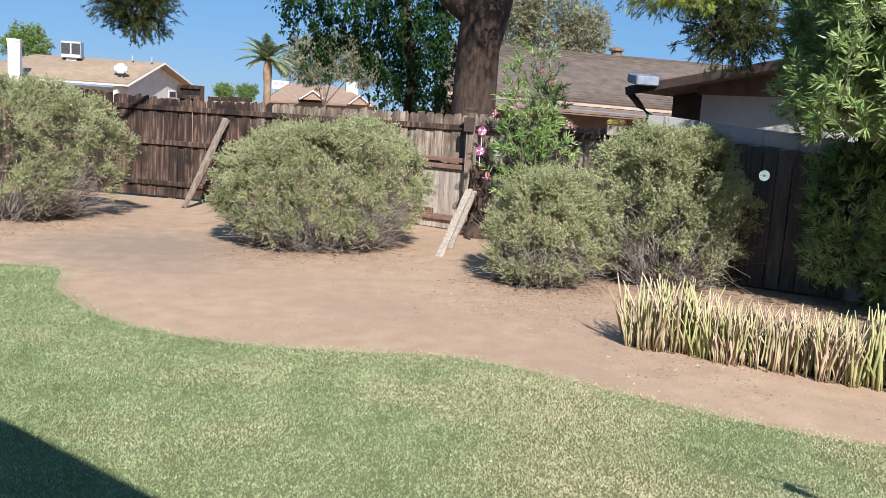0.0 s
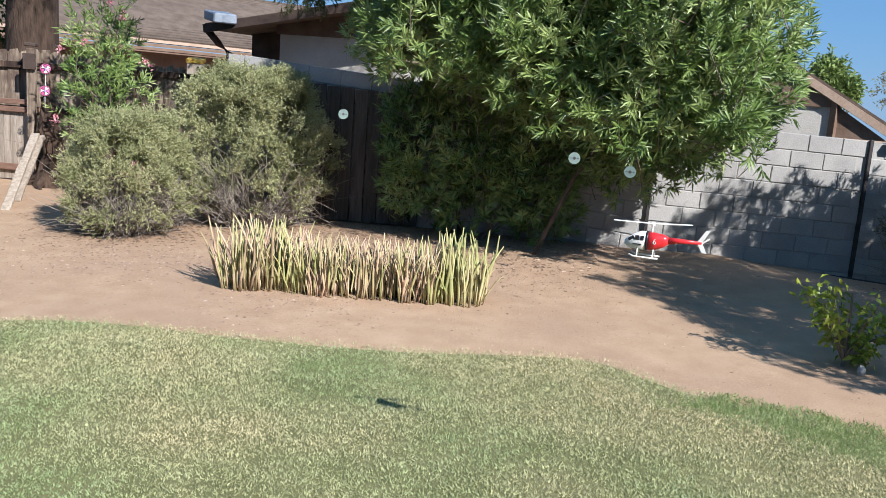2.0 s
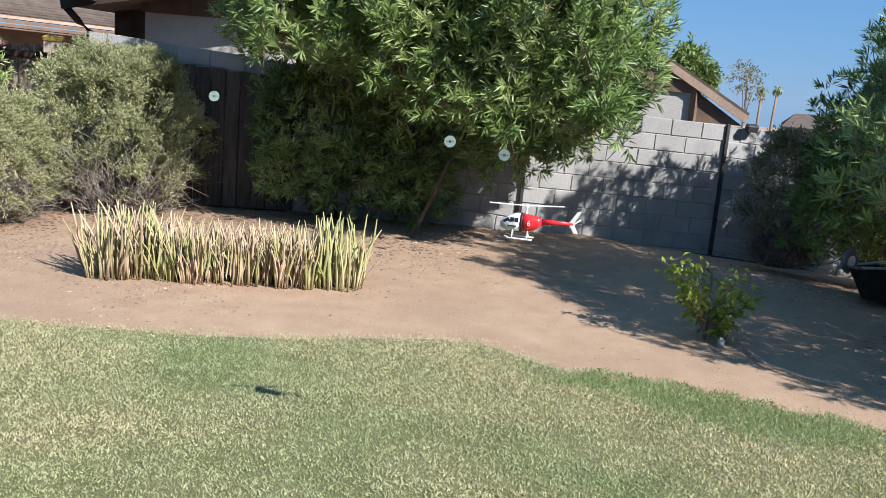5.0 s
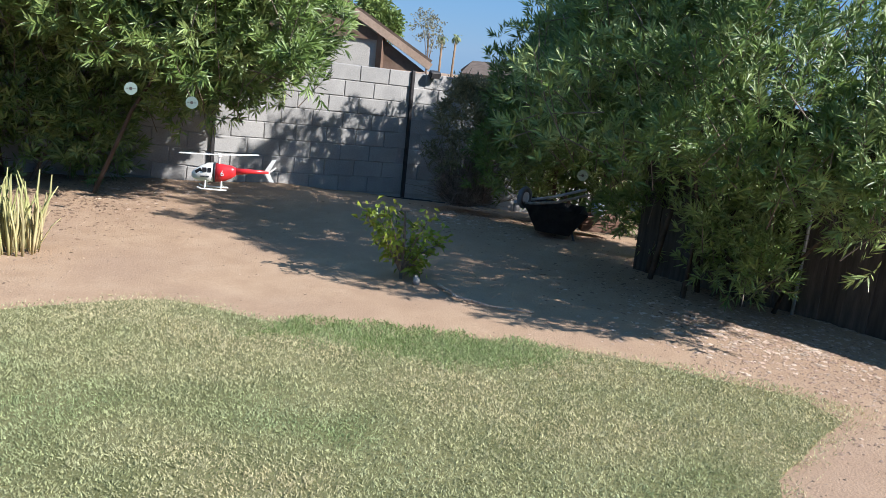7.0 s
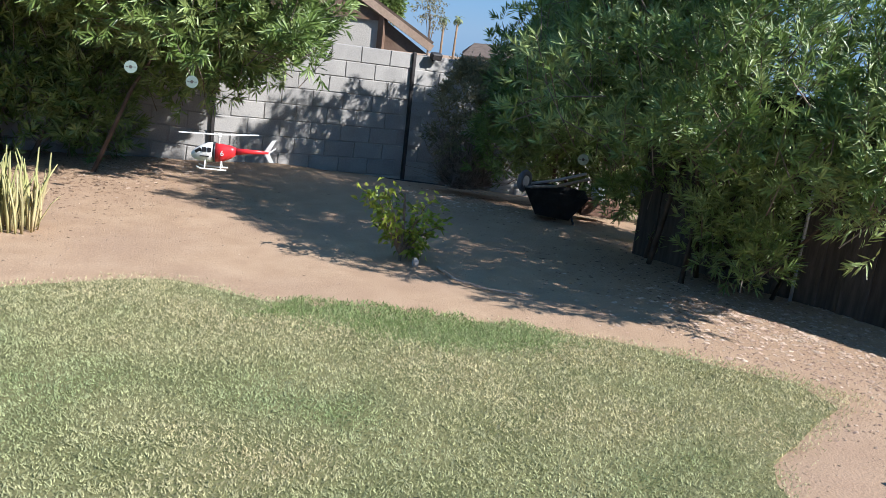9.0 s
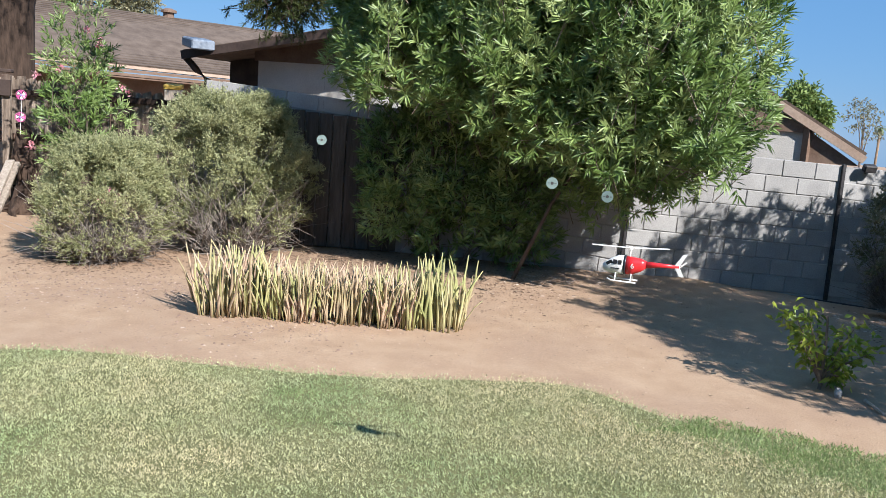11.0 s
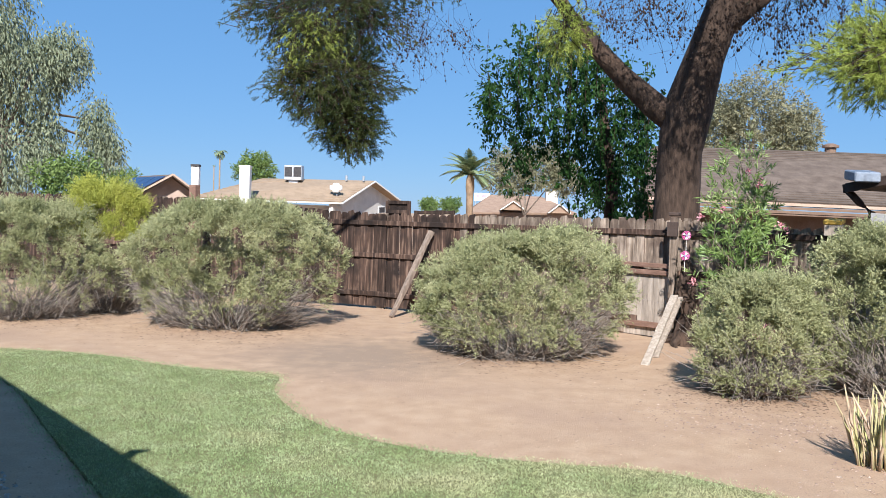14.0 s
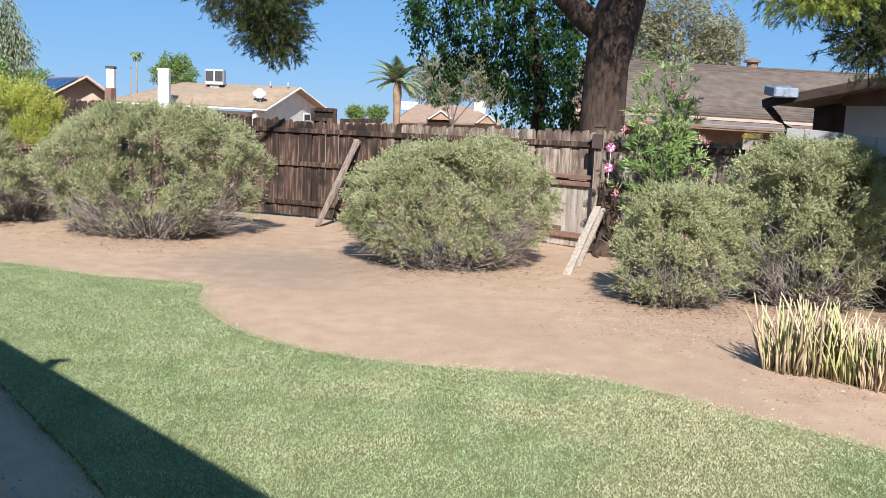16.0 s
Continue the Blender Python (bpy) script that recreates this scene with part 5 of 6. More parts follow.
# ---- side fence ----
def side_fence():
    rnd = random.Random(17)
    a, b = Vector((8.2, 1.25, 0)), Vector((6.3, -3.2, 0))
    run, turn = (b - a).length, math.degrees(math.atan2(b.y - a.y, b.x - a.x))
    sec = thing("fence", a, "dark brown board fence along the side of the yard", "fence", "side fence", turn, "structure")
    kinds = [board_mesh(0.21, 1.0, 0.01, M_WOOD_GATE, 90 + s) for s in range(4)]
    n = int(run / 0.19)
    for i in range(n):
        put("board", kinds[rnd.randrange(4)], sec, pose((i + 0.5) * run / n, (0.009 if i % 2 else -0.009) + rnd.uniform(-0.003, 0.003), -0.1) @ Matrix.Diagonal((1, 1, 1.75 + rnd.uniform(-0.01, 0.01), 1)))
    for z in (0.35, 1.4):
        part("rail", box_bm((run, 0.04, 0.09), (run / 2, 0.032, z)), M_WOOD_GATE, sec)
    p = Vector((7.52, -0.17, 0))
    pole = thing("pipe", p, "thin pale metal pipe standing at the side fence", "pipe")
    part("tube", tube([(0, 0, -0.05), (0.02, 0, 1.5)], [0.014, 0.014], 8), M_GALV, pole, smooth=True)


side_fence()


# ---- wooden panel before the block wall ----
def panel():
    rnd = random.Random(23)
    a, b = Vector((5.62, 9.62, 0)), Vector((6.78, 8.56, 0))
    run, turn = (b - a).length, math.degrees(math.atan2(b.y - a.y, b.x - a.x))
    t = thing("wood_panel", a, "tall panel of dark grey boards leaning on the block wall", "panel", turn=turn)
    n = 9
    for i in range(n):
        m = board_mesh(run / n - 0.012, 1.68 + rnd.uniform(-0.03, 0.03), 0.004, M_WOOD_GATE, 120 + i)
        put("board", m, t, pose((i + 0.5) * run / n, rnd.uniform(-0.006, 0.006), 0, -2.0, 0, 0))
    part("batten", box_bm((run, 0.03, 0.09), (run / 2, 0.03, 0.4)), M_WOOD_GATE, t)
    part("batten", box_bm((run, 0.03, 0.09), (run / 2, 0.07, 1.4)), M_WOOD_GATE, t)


panel()


# ---- props, stump, pale boards at the fence ----
def plank(name, a, b, wide, thick, mat, label, seed=1):
    rnd = random.Random(seed)
    a, b = Vector(a), Vector(b)
    d = b - a
    bm = bmesh.new()
    bmesh.ops.create_cube(bm, size=1, matrix=Matrix.Diagonal((wide, thick, d.length, 1)))
    bmesh.ops.subdivide_edges(bm, edges=[e for e in bm.edges if abs(e.verts[0].co.z - e.verts[1].co.z) > 0.1], cuts=5)
    for v in bm.verts:
        v.co.x += rnd.uniform(-1, 1) * wide * 0.08
        v.co.y += rnd.uniform(-1, 1) * thick * 0.15
    ob = part(name, bm, mat, bevel=0.006)
    ob.matrix_basis = Matrix.Translation((a + b) / 2) @ d.to_track_quat("Z", "Y").to_matrix().to_4x4()
    return ob


tagged(plank("prop_board", (-0.88, 15.35, 0.0), (-0.22, 15.95, 1.52), 0.09, 0.07, M_WOOD_GREY, "", 2), "weathered pale board propped against the fence", "board", "propped boards")
tagged(plank("prop_board", (2.57, 10.95, 0.0), (3.34, 12.55, 0.75), 0.1, 0.045, M_WOOD_PALE, "", 3), "weathered pale board leaning on a dead stump", "board", "propped boards")
tagged(plank("prop_board", (2.86, 11.62, 0.0), (3.44, 12.6, 0.72), 0.085, 0.045, M_WOOD_PALE, "", 4), "weathered pale board leaning on a dead stump", "board", "propped boards")


def stump():
    rng = random.Random(7)
    t = thing("stump", (3.6, 12.85, 0), "gnarled dark dead stump before the fence", "stump")
    bm = tube([(0, 0, -0.1), (0.02, 0, 0.25), (0.08, -0.03, 0.5), (-0.02, 0.02, 0.8), (0.03, 0, 1.05), (-0.05, 0, 1.25)], [0.24, 0.17, 0.15, 0.13, 0.12, 0.05], 12)
    bmesh.ops.subdivide_edges(bm, edges=bm.edges[:], cuts=1)
    for v in bm.verts:
        v.co += Vector((rng.uniform(-1, 1), rng.uniform(-1, 1), rng.uniform(-1, 1))) * 0.03
    part("trunk", bm, M_BARK, t)
    for k in range(5):
        a = k * 1.3
        part("root", tube([(0.1 * math.cos(a), 0.1 * math.sin(a), 0.15), (0.3 * math.cos(a), 0.3 * math.sin(a), 0.03), (0.42 * math.cos(a + 0.3), 0.42 * math.sin(a + 0.3), -0.03)], [0.07, 0.05, 0.02], 6), M_BARK, t)


stump()


def pale_panel():
    a, b = polar(11.6, 14.35), polar(15.0, 13.8)
    d = (b - a)
    turn = math.degrees(math.atan2(d.y, d.x))
    t = thing("repair_panel", a, "pale sunlit plank repair on the lower fence", "panel", turn=turn)
    n = 10
    for i in range(n):
        put("plank", board_mesh(d.length / n - 0.006, 0.98, 0.003, M_WOOD_PALE, 200 + i), t, pose((i + 0.5) * d.length / n, 0, 0))
    for z, hh in ((1.02, 0.075), (1.13, 0.07), (0.2, 0.09)):
        part("rail", box_bm((d.length, 0.05, hh), (d.length / 2, -0.04, z)), M_RED_WOOD, t, "reddish rail", bevel=0.005)


M_RED_WOOD = material("red_brown_wood", [(0.16, 0.09, 0.065), (0.25, 0.15, 0.11)], 5, 0.85, 0.4, 25, stretch=(1, 1, 4))
pale_panel()

# post with a cap
post = thing("fence_post", polar(14.75, 13.72), "dark fence post with a small cap", "post", turn=-33)
part("shaft", box_bm((0.11, 0.11, 1.88), (0, 0, 0.94)), M_WOOD, post, bevel=0.01)
part("cap", box_bm((0.15, 0.15, 0.05), (0, 0, 1.93)), M_DARK_TRIM, post, bevel=0.01)
part("bracket", box_bm((0.16, 0.05, 0.22), (0, -0.085, 1.7)), M_DARK_TRIM, post, bevel=0.005)

# odds and ends on the fence top
frame_box = thing("old_frame", polar(-3.0, 16.75, 1.66), "dark weathered wooden frame standing behind the fence top", "frame", turn=-28)
for x in (-0.24, 0.24):
    part("stile", box_bm((0.06, 0.05, 0.42), (x, 0, 0.2)), M_WOOD_DARK, frame_box, bevel=0.006)
for z in (0.03, 0.2, 0.38):
    part("cross_rail", box_bm((0.46, 0.04, 0.07), (0, 0, z)), M_WOOD_DARK, frame_box, bevel=0.006)
part("back", box_bm((0.46, 0.012, 0.38), (0, 0.022, 0.2)), M_WOOD_DARK, frame_box)
beam = tagged(plank("beam", polar(-1.9, 16.45, 1.86), polar(0.7, 16.15, 1.87), 0.09, 0.07, M_WOOD_DARK, "", 12), "dark old beam lying on the fence top", "beam")
for b, d, z in ((-15.9, 18.35, 2.3), (-28.5, 20.3, 2.35)):
    fp = thing("fence_post", polar(b, d), "thick brown timber post at the fence", "post", "timber posts", turn=-25)
    part("shaft", box_bm((0.16, 0.16, z), (0, 0, z / 2)), M_RED_WOOD, fp, bevel=0.012)

# nest box on the fence
nest = thing("nest_box", polar(24.0, 12.9, 1.68), "small weathered wooden box with a yellow lid on the fence", "box", turn=-38)
part("body", box_bm((0.22, 0.16, 0.16), (0, 0, 0.08)), M_WOOD_PALE, nest, bevel=0.008)
M_YELLOW = material("faded_yellow", [(0.45, 0.28, 0.05), (0.55, 0.36, 0.08)], 8, 0.7, 0.1, 40)
part("lid", box_bm((0.24, 0.2, 0.06), (0, 0, 0.195), Matrix.Rotation(radians(8), 4, "X")), M_YELLOW, nest, "faded yellow lid", bevel=0.008)
part("hole", tube([(0.05, -0.082, 0.08), (0.05, -0.06, 0.08)], [0.03, 0.03], 12), M_STEEL, nest)


# ---- hanging discs and pinwheels ----
def disc_material():
    m = bpy.data.materials.new("disc_foil")
    m.use_nodes = True
    n, l = m.node_tree.nodes, m.node_tree.links
    b = n["Principled BSDF"]
    wave = n.new("ShaderNodeTexNoise")
    wave.inputs["Scale"].default_value = 9
    ramp = n.new("ShaderNodeValToRGB")
    for k, c in enumerate([(0.17, 0.28, 0.255), (0.31, 0.365, 0.345)]):
        ramp.color_ramp.elements[k].color = (*c, 1)
    l.new(wave.outputs["Fac"], ramp.inputs["Fac"])
    l.new(ramp.outputs["Color"], b.inputs["Base Color"])
    b.inputs["Metallic"].default_value, b.inputs["Roughness"].default_value = 0.3, 0.25
    return m


M_DISC = disc_material()
M_CORD = material("cord", [(0.04, 0.04, 0.04), (0.08, 0.08, 0.08)], 20, 0.9, 0, 50)


def hanging_disc(right, dist, z, drop, turn):
    p = polar(right, dist, z)
    t = thing("hanging_disc", p, "shiny silver disc on a thread to scare birds", "disc", "hanging discs", -right + turn)
    bm = bmesh.new()
    rings = []
    for r, y in ((0.0075, -0.0012), (0.06, -0.0012), (0.06, 0.0012), (0.0075, 0.0012)):
        rings.append([bm.verts.new((r * math.cos(a * math.pi / 16), y, r * math.sin(a * math.pi / 16))) for a in range(32)])
    for k in range(4):
        r0, r1 = rings[k], rings[(k + 1) % 4]
        for s in range(32):
            bm.faces.new((r0[s], r0[(s + 1) % 32], r1[(s + 1) % 32], r1[s]))
    bmesh.ops.recalc_face_normals(bm, faces=bm.faces)
    t.scale = (0.88, 0.88, 0.88)
    part("disc", bm, M_DISC, t)
    part("hub", tube([(0, -0.003, 0), (0, 0.003, 0)], [0.016, 0.016], 16), M_STEEL, t, "dark hub ring")
    for x in (-0.034, 0.034):
        part("print", box_bm((0.022, 0.001, 0.006), (x, -0.0022, 0)), M_STEEL, t, "dark printed bar")
    part("thread", tube([(0, 0, 0.058), (0.004, 0, drop)], [0.0006, 0.0006], 4), M_CORD, t)


hanging_disc(33.2, 9.3, 1.43, 0.9, 15)
hanging_disc(48.3, 7.95, 1.25, 0.5, 5)
hanging_disc(51.9, 7.95, 1.17, 0.6, -8)
hanging_disc(77.2, 8.4, 0.8, 0.7, 5)
hanging_disc(80.7, 8.3, 0.59, 0.7, -5)

M_PINK = material("pink_plastic", [(0.55, 0.07, 0.25), (0.65, 0.16, 0.38)], 15, 0.4, 0, 40)
M_BLUE = material("violet_plastic", [(0.25, 0.2, 0.65), (0.4, 0.3, 0.75)], 15, 0.4, 0, 40)


def pinwheel(right, dist, z, turn):
    t = thing("pinwheel", polar(right, dist, z), "pink and violet plastic pinwheel on the post", "pinwheel", "pinwheels", -right)
    t.scale = (0.75, 0.75, 0.75)
    for k in range(6):
        a = radians(60 * k + turn)
        c = [(0.012 * math.cos(a), -0.004, 0.012 * math.sin(a)), (0.075 * math.cos(a), -0.02, 0.075 * math.sin(a)), (0.07 * math.cos(a + 0.85), 0.004, 0.07 * math.sin(a + 0.85))]
        part("vane", upright(c, 0.003, (0, 1, 0)), M_PINK if k % 2 else M_WHITE, t)
    part("rim", ring_bm(0.08, 0.006), M_PINK, t, smooth=True)
    part("hub", tube([(0, -0.03, 0), (0, 0.02, 0)], [0.016, 0.012], 10), M_BLUE, t)
    part("stick", tube([(0, 0.03, 0.02), (0, 0.035, -0.3)], [0.005, 0.005], 6), M_WHITE, t)


def ring_bm(radius, r, n=24, sides=6):
    bm = bmesh.new()
    rings = [[bm.verts.new(((radius + r * math.cos(s * 2 * math.pi / sides)) * math.cos(k * 2 * math.pi / n), r * math.sin(s * 2 * math.pi / sides), (radius + r * math.cos(s * 2 * math.pi / sides)) * math.sin(k * 2 * math.pi / n))) for s in range(sides)] for k in range(n)]
    for k in range(n):
        for s in range(sides):
            bm.faces.new((rings[k][s], rings[(k + 1) % n][s], rings[(k + 1) % n][(s + 1) % sides], rings[k][(s + 1) % sides]))
    return bm


pinwheel(15.5, 12.75, 1.63, 10)
pinwheel(15.45, 12.72, 1.345, 35)


# ---- sapling ----
def sapling():
    rng = np.random.default_rng(301)
    t = thing("citrus_sapling", (6.28, 2.8, 0), "small citrus sapling with yellow-green leaves on bare soil", "sapling")
    tips = []
    for k in range(11):
        a = k * 2.4
        tip = Vector((0.36 * math.cos(a) * rng.uniform(0.5, 1.1), 0.31 * math.sin(a) * rng.uniform(0.5, 1.1), rng.uniform(0.12, 0.7)))
        tips.append(tip)
        part("branch", tube([(0, 0, 0.05), tip * 0.5 + Vector((0, 0, 0.06)), tip], [0.012, 0.008, 0.003], 5), M_TWIG, t)
    part("stem", tube([(0, 0, -0.04), (0.01, 0, 0.3), (0, 0.01, 0.55)], [0.016, 0.013, 0.008], 6), M_TWIG, t)
    base, along = [], []
    for tip in tips:
        m = 56
        u = rng.uniform(0.35, 1.1, m)[:, None]
        base.append(np.array(tip) * u + rng.normal(0, 0.035, (m, 3)) + [0, 0, 0.02])
        along.append(rng.normal(0, 0.7, (m, 3)) + np.array(tip) * 0.6)
    base, along = np.concatenate(base), np.concatenate(along)
    base[:, 2] = np.maximum(base[:, 2], 0.04)
    v, f = leaf_arrays(base, along, rng.uniform(0.05, 0.09, len(base)), rng.uniform(0.025, 0.04, len(base)), rng, 0.25, 0.25)
    put("foliage", raw("foliage", v, f, M_CITRUS), t, kind="stuff")


M_CITRUS = material("citrus_leaves", [(0.17, 0.25, 0.035), (0.38, 0.42, 0.06)], 9, 0.45, 0, 40, vary=0.3, through_light=0.4, spec=0.5)
sapling()


def stone(name, at, size, seed, mat, label, category="stone", group=""):
    rnd = random.Random(seed)
    bm = bmesh.new()
    bmesh.ops.create_icosphere(bm, subdivisions=2, radius=1)
    for v in bm.verts:
        v.co *= rnd.uniform(0.8, 1.12)
        v.co = Vector((v.co.x * size[0], v.co.y * size[1], v.co.z * size[2]))
    ob = part(name, bm, mat)
    ob.matrix_basis = Matrix.Translation(at)
    return tagged(ob, label, category, group)


stone("stone", (6.2, 2.62, 0.03), (0.035, 0.03, 0.045), 3, M_MORTAR, "pale grey stone at the sapling's foot")
stick = tagged(part("fallen_branch", tube([(6.25, 2.45, 0.02), (6.0, 2.2, 0.03), (5.95, 1.9, 0.025), (6.05, 1.6, 0.02)], [0.014, 0.012, 0.01, 0.006], 6), M_WOOD_PALE), "pale dry fallen branch on the soil", "branch")
hose = tagged(part("hose", tube([(8.75, 6.25, -0.02), (9.1, 5.85, -0.03), (9.6, 5.5, -0.06), (10.1, 5.1, -0.12), (10.5, 4.75, -0.16), (11.0, 4.35, -0.22)], [0.02] * 6, 8), M_STEEL, smooth=True), "black hose along the foot of the block wall", "hose")
tagged(plank("edging_slab", (4.27, -0.78, 0.025), (4.68, -1.28, 0.025), 0.2, 0.06, M_PINK_STUCCO, "", 9), "pinkish brown concrete edging slab at the lawn's corner", "slab")


def floodlight():
    d = (Vector((*WALL[4], 0)) - Vector((*WALL[3], 0))).normalized()
    t = thing("floodlight", Vector((*WALL[3], 1.46)) + d * 0.28 + Vector((-0.09, -0.11, 0)), "small black floodlight on the block wall", "lamp", turn=-39)
    part("arm", tube([(0, 0.1, -0.04), (0, 0, 0.0)], [0.015, 0.015], 6), M_STEEL, t)
    part("head", box_bm((0.15, 0.09, 0.09), (0, -0.02, 0.03), Matrix.Rotation(radians(20), 4, "X")), M_STEEL, t, bevel=0.012)


floodlight()


def barrow():
    c = polar(75.6, 9.35)
    t = thing("wheelbarrow", c, "black wheelbarrow tipped in the shade of the oleander", "wheelbarrow", turn=-72)
    t.scale = (0.85, 0.85, 0.85)
    bm = bmesh.new()
    lo = [bm.verts.new(p) for p in ((-0.2, -0.22, 0.08), (0.22, -0.22, 0.05), (0.22, 0.22, 0.05), (-0.2, 0.22, 0.08))]
    hi = [bm.verts.new(p) for p in ((-0.38, -0.33, 0.42), (0.42, -0.33, 0.36), (0.42, 0.33, 0.36), (-0.38, 0.33, 0.42))]
    bm.faces.new(lo)
    for k in range(4):
        bm.faces.new((lo[k], lo[(k + 1) % 4], hi[(k + 1) % 4], hi[k]))
    bmesh.ops.solidify(bm, geom=bm.faces[:], thickness=0.012)
    part("tray", bm, M_STEEL, t, "black tray")
    wheel = part("wheel", ring_bm(0.105, 0.036), M_RUBBER, t, "grey rubber tyre", True, m=pose(-0.38, -0.1, 0.46, 0, 0, 55))
    part("rim", tube([(0, -0.025, 0), (0, 0.025, 0)], [0.072, 0.072], 16), M_GALV, wheel, "pale rim")
    for y in (-0.24, 0.2):
        part("handle", tube([(-0.5, y * 0.4, 0.36), (0, y, 0.46), (0.4, y, 0.6)], [0.018, 0.018, 0.018], 8), M_WOOD_PALE if y < 0 else M_GALV, t)
    part("leg", tube([(0.25, -0.2, 0.1), (0.3, -0.24, -0.03)], [0.014, 0.014], 6), M_STEEL, t)
    part("leg", tube([(0.25, 0.2, 0.1), (0.3, 0.24, -0.03)], [0.014, 0.014], 6), M_STEEL, t)
    jug = thing("jug", polar(78.5, 9.65, 0.23), "faded blue and white plastic jug", "jug", turn=-60)
    jug.scale = (0.75, 0.75, 0.75)
    part("body", tube([(0, 0, 0), (0, 0, 0.02), (0, 0, 0.17), (0, 0, 0.22)], [0.09, 0.1, 0.1, 0.04], 14), M_JUG, jug, smooth=True)
    part("cap", tube([(0, 0, 0.215), (0, 0, 0.25)], [0.03, 0.03], 10), M_STEEL, jug)
    crate = thing("crate", polar(78.5, 9.7, 0.06), "low red-brown wooden crate in the shade", "crate", turn=-60)
    part("base", box_bm((0.42, 0.3, 0.02), (0, 0, 0.01)), M_RED_WOOD, crate)
    for y in (-0.14, 0.14):
        for z in (0.05, 0.12):
            part("slat", box_bm((0.42, 0.018, 0.06), (0, y, z)), M_RED_WOOD, crate)
    for x in (-0.2, 0.2):
        part("end", box_bm((0.018, 0.28, 0.14), (x, 0, 0.075)), M_RED_WOOD, crate)
    part("top", box_bm((0.4, 0.27, 0.02), (0, 0, 0.15)), M_RED_WOOD, crate)


M_RUBBER = material("rubber", [(0.12, 0.12, 0.13), (0.2, 0.2, 0.21)], 8, 0.8, 0.3, 40)
M_JUG = material("faded_plastic", [(0.22, 0.3, 0.38), (0.4, 0.42, 0.44)], 4, 0.5, 0, 30)
barrow()


# ---- the model helicopter in the air ----
def helicopter():
    t = thing("toy_helicopter", (2.86, 2.1, 1.28), "red and white model helicopter hovering over the lawn", "helicopter", turn=126 - 6)
    M_RED = material("red_plastic", [(0.62, 0.02, 0.025), (0.72, 0.035, 0.04)], 10, 0.3, 0, 40, spec=0.5)
    M_BLK = material("black_plastic", [(0.015, 0.015, 0.02), (0.03, 0.03, 0.035)], 10, 0.3, 0, 40, spec=0.5)

    def hull(st, name, mat, label):
        """Rounded body rings: place along, half width, half height, middle height."""
        bm = bmesh.new()
        rings = [[bm.verts.new((x, w * math.cos(a * math.pi / 8), z + h * math.sin(a * math.pi / 8))) for a in range(16)] for x, w, h, z in st]
        for r0, r1 in zip(rings, rings[1:]):
            for s in range(16):
                bm.faces.new((r0[s], r0[(s + 1) % 16], r1[(s + 1) % 16], r1[s]))
        bm.faces.new(rings[0])
        bm.faces.new(rings[-1][::-1])
        bmesh.ops.recalc_face_normals(bm, faces=bm.faces)
        return part(name, bm, mat, t, label, True)

    hull([(-0.075, 0.014, 0.018, 0.01), (-0.055, 0.022, 0.03, 0.006), (-0.02, 0.03, 0.04, 0.0), (0.015, 0.033, 0.044, 0.0)], "engine_cover", M_RED, "glossy red body")
    cabin = hull([(0.022, 0.033, 0.044, 0.0), (0.05, 0.034, 0.043, -0.002), (0.08, 0.03, 0.034, -0.008), (0.105, 0.02, 0.022, -0.014), (0.118, 0.008, 0.01, -0.016)], "cabin", M_WHITE, "white cabin with dark windows")
    hull([(0.013, 0.0345, 0.0455, 0.0), (0.0165, 0.0348, 0.0458, 0.0), (0.023, 0.0348, 0.0458, 0.0)], "band", M_BLK, "black band round the body")
    hull([(-0.22, 0.006, 0.007, 0.018), (-0.13, 0.009, 0.011, 0.015), (-0.07, 0.014, 0.017, 0.01)], "tail_boom", M_RED, "red tail boom")
    for y in (-0.0335, 0.0335):
        for x, w in ((0.038, 0.016), (0.06, 0.018)):
            part("pane", box_bm((w, 0.003, 0.02), (x, y * (1.0 if x < 0.05 else 0.98), 0.014)), M_BLK, cabin, "dark window")
        part("pane", box_bm((0.03, 0.003, 0.018), (0.086, y * 0.75, 0.006), Matrix.Rotation(radians(35), 4, "Y") @ Matrix.Rotation(radians(-14 if y > 0 else 14), 4, "Z")), M_BLK, cabin, "dark window")
        part("lettering_bar", box_bm((0.04, 0.002, 0.005), (0.058, y * 1.0, -0.016)), M_BLK, cabin, "dark bar of lettering")
        part("skid", tube([(-0.04, y * 1.1, -0.072), (0.07, y * 1.1, -0.072), (0.09, y * 1.1, -0.064)], [0.0035] * 3, 6), M_WHITE, t, smooth=True)
        for x in (-0.015, 0.055):
            part("strut", tube([(x, y * 0.6, -0.035), (x, y * 1.1, -0.072)], [0.003, 0.003], 6), M_WHITE, t)
    part("fin", upright([(-0.222, 0, 0.02), (-0.2, 0, 0.022), (-0.232, 0, 0.075), (-0.252, 0, 0.08)], 0.004, (0, 1, 0)), M_WHITE, t, "white tail fin")
    part("fin", upright([(-0.222, 0, 0.018), (-0.2, 0, 0.016), (-0.225, 0, -0.025), (-0.245, 0, -0.025)], 0.004, (0, 1, 0)), M_WHITE, t, "white tail fin")
    part("mast", tube([(0.0, 0, 0.04), (0.0, 0, 0.078)], [0.0045, 0.0045], 8), M_WHITE, t)
    part("rotor_hub", tube([(0, 0, 0.074), (0, 0, 0.086)], [0.012, 0.009], 10), M_WHITE, t)
    for s in (0, 180):
        part("rotor_blade", box_bm((0.175, 0.02, 0.0025), (0.09, 0, 0)), M_WHITE, t, "white rotor blade", m=pose(0, 0, 0.081, 0, -1.5, 20 + s))
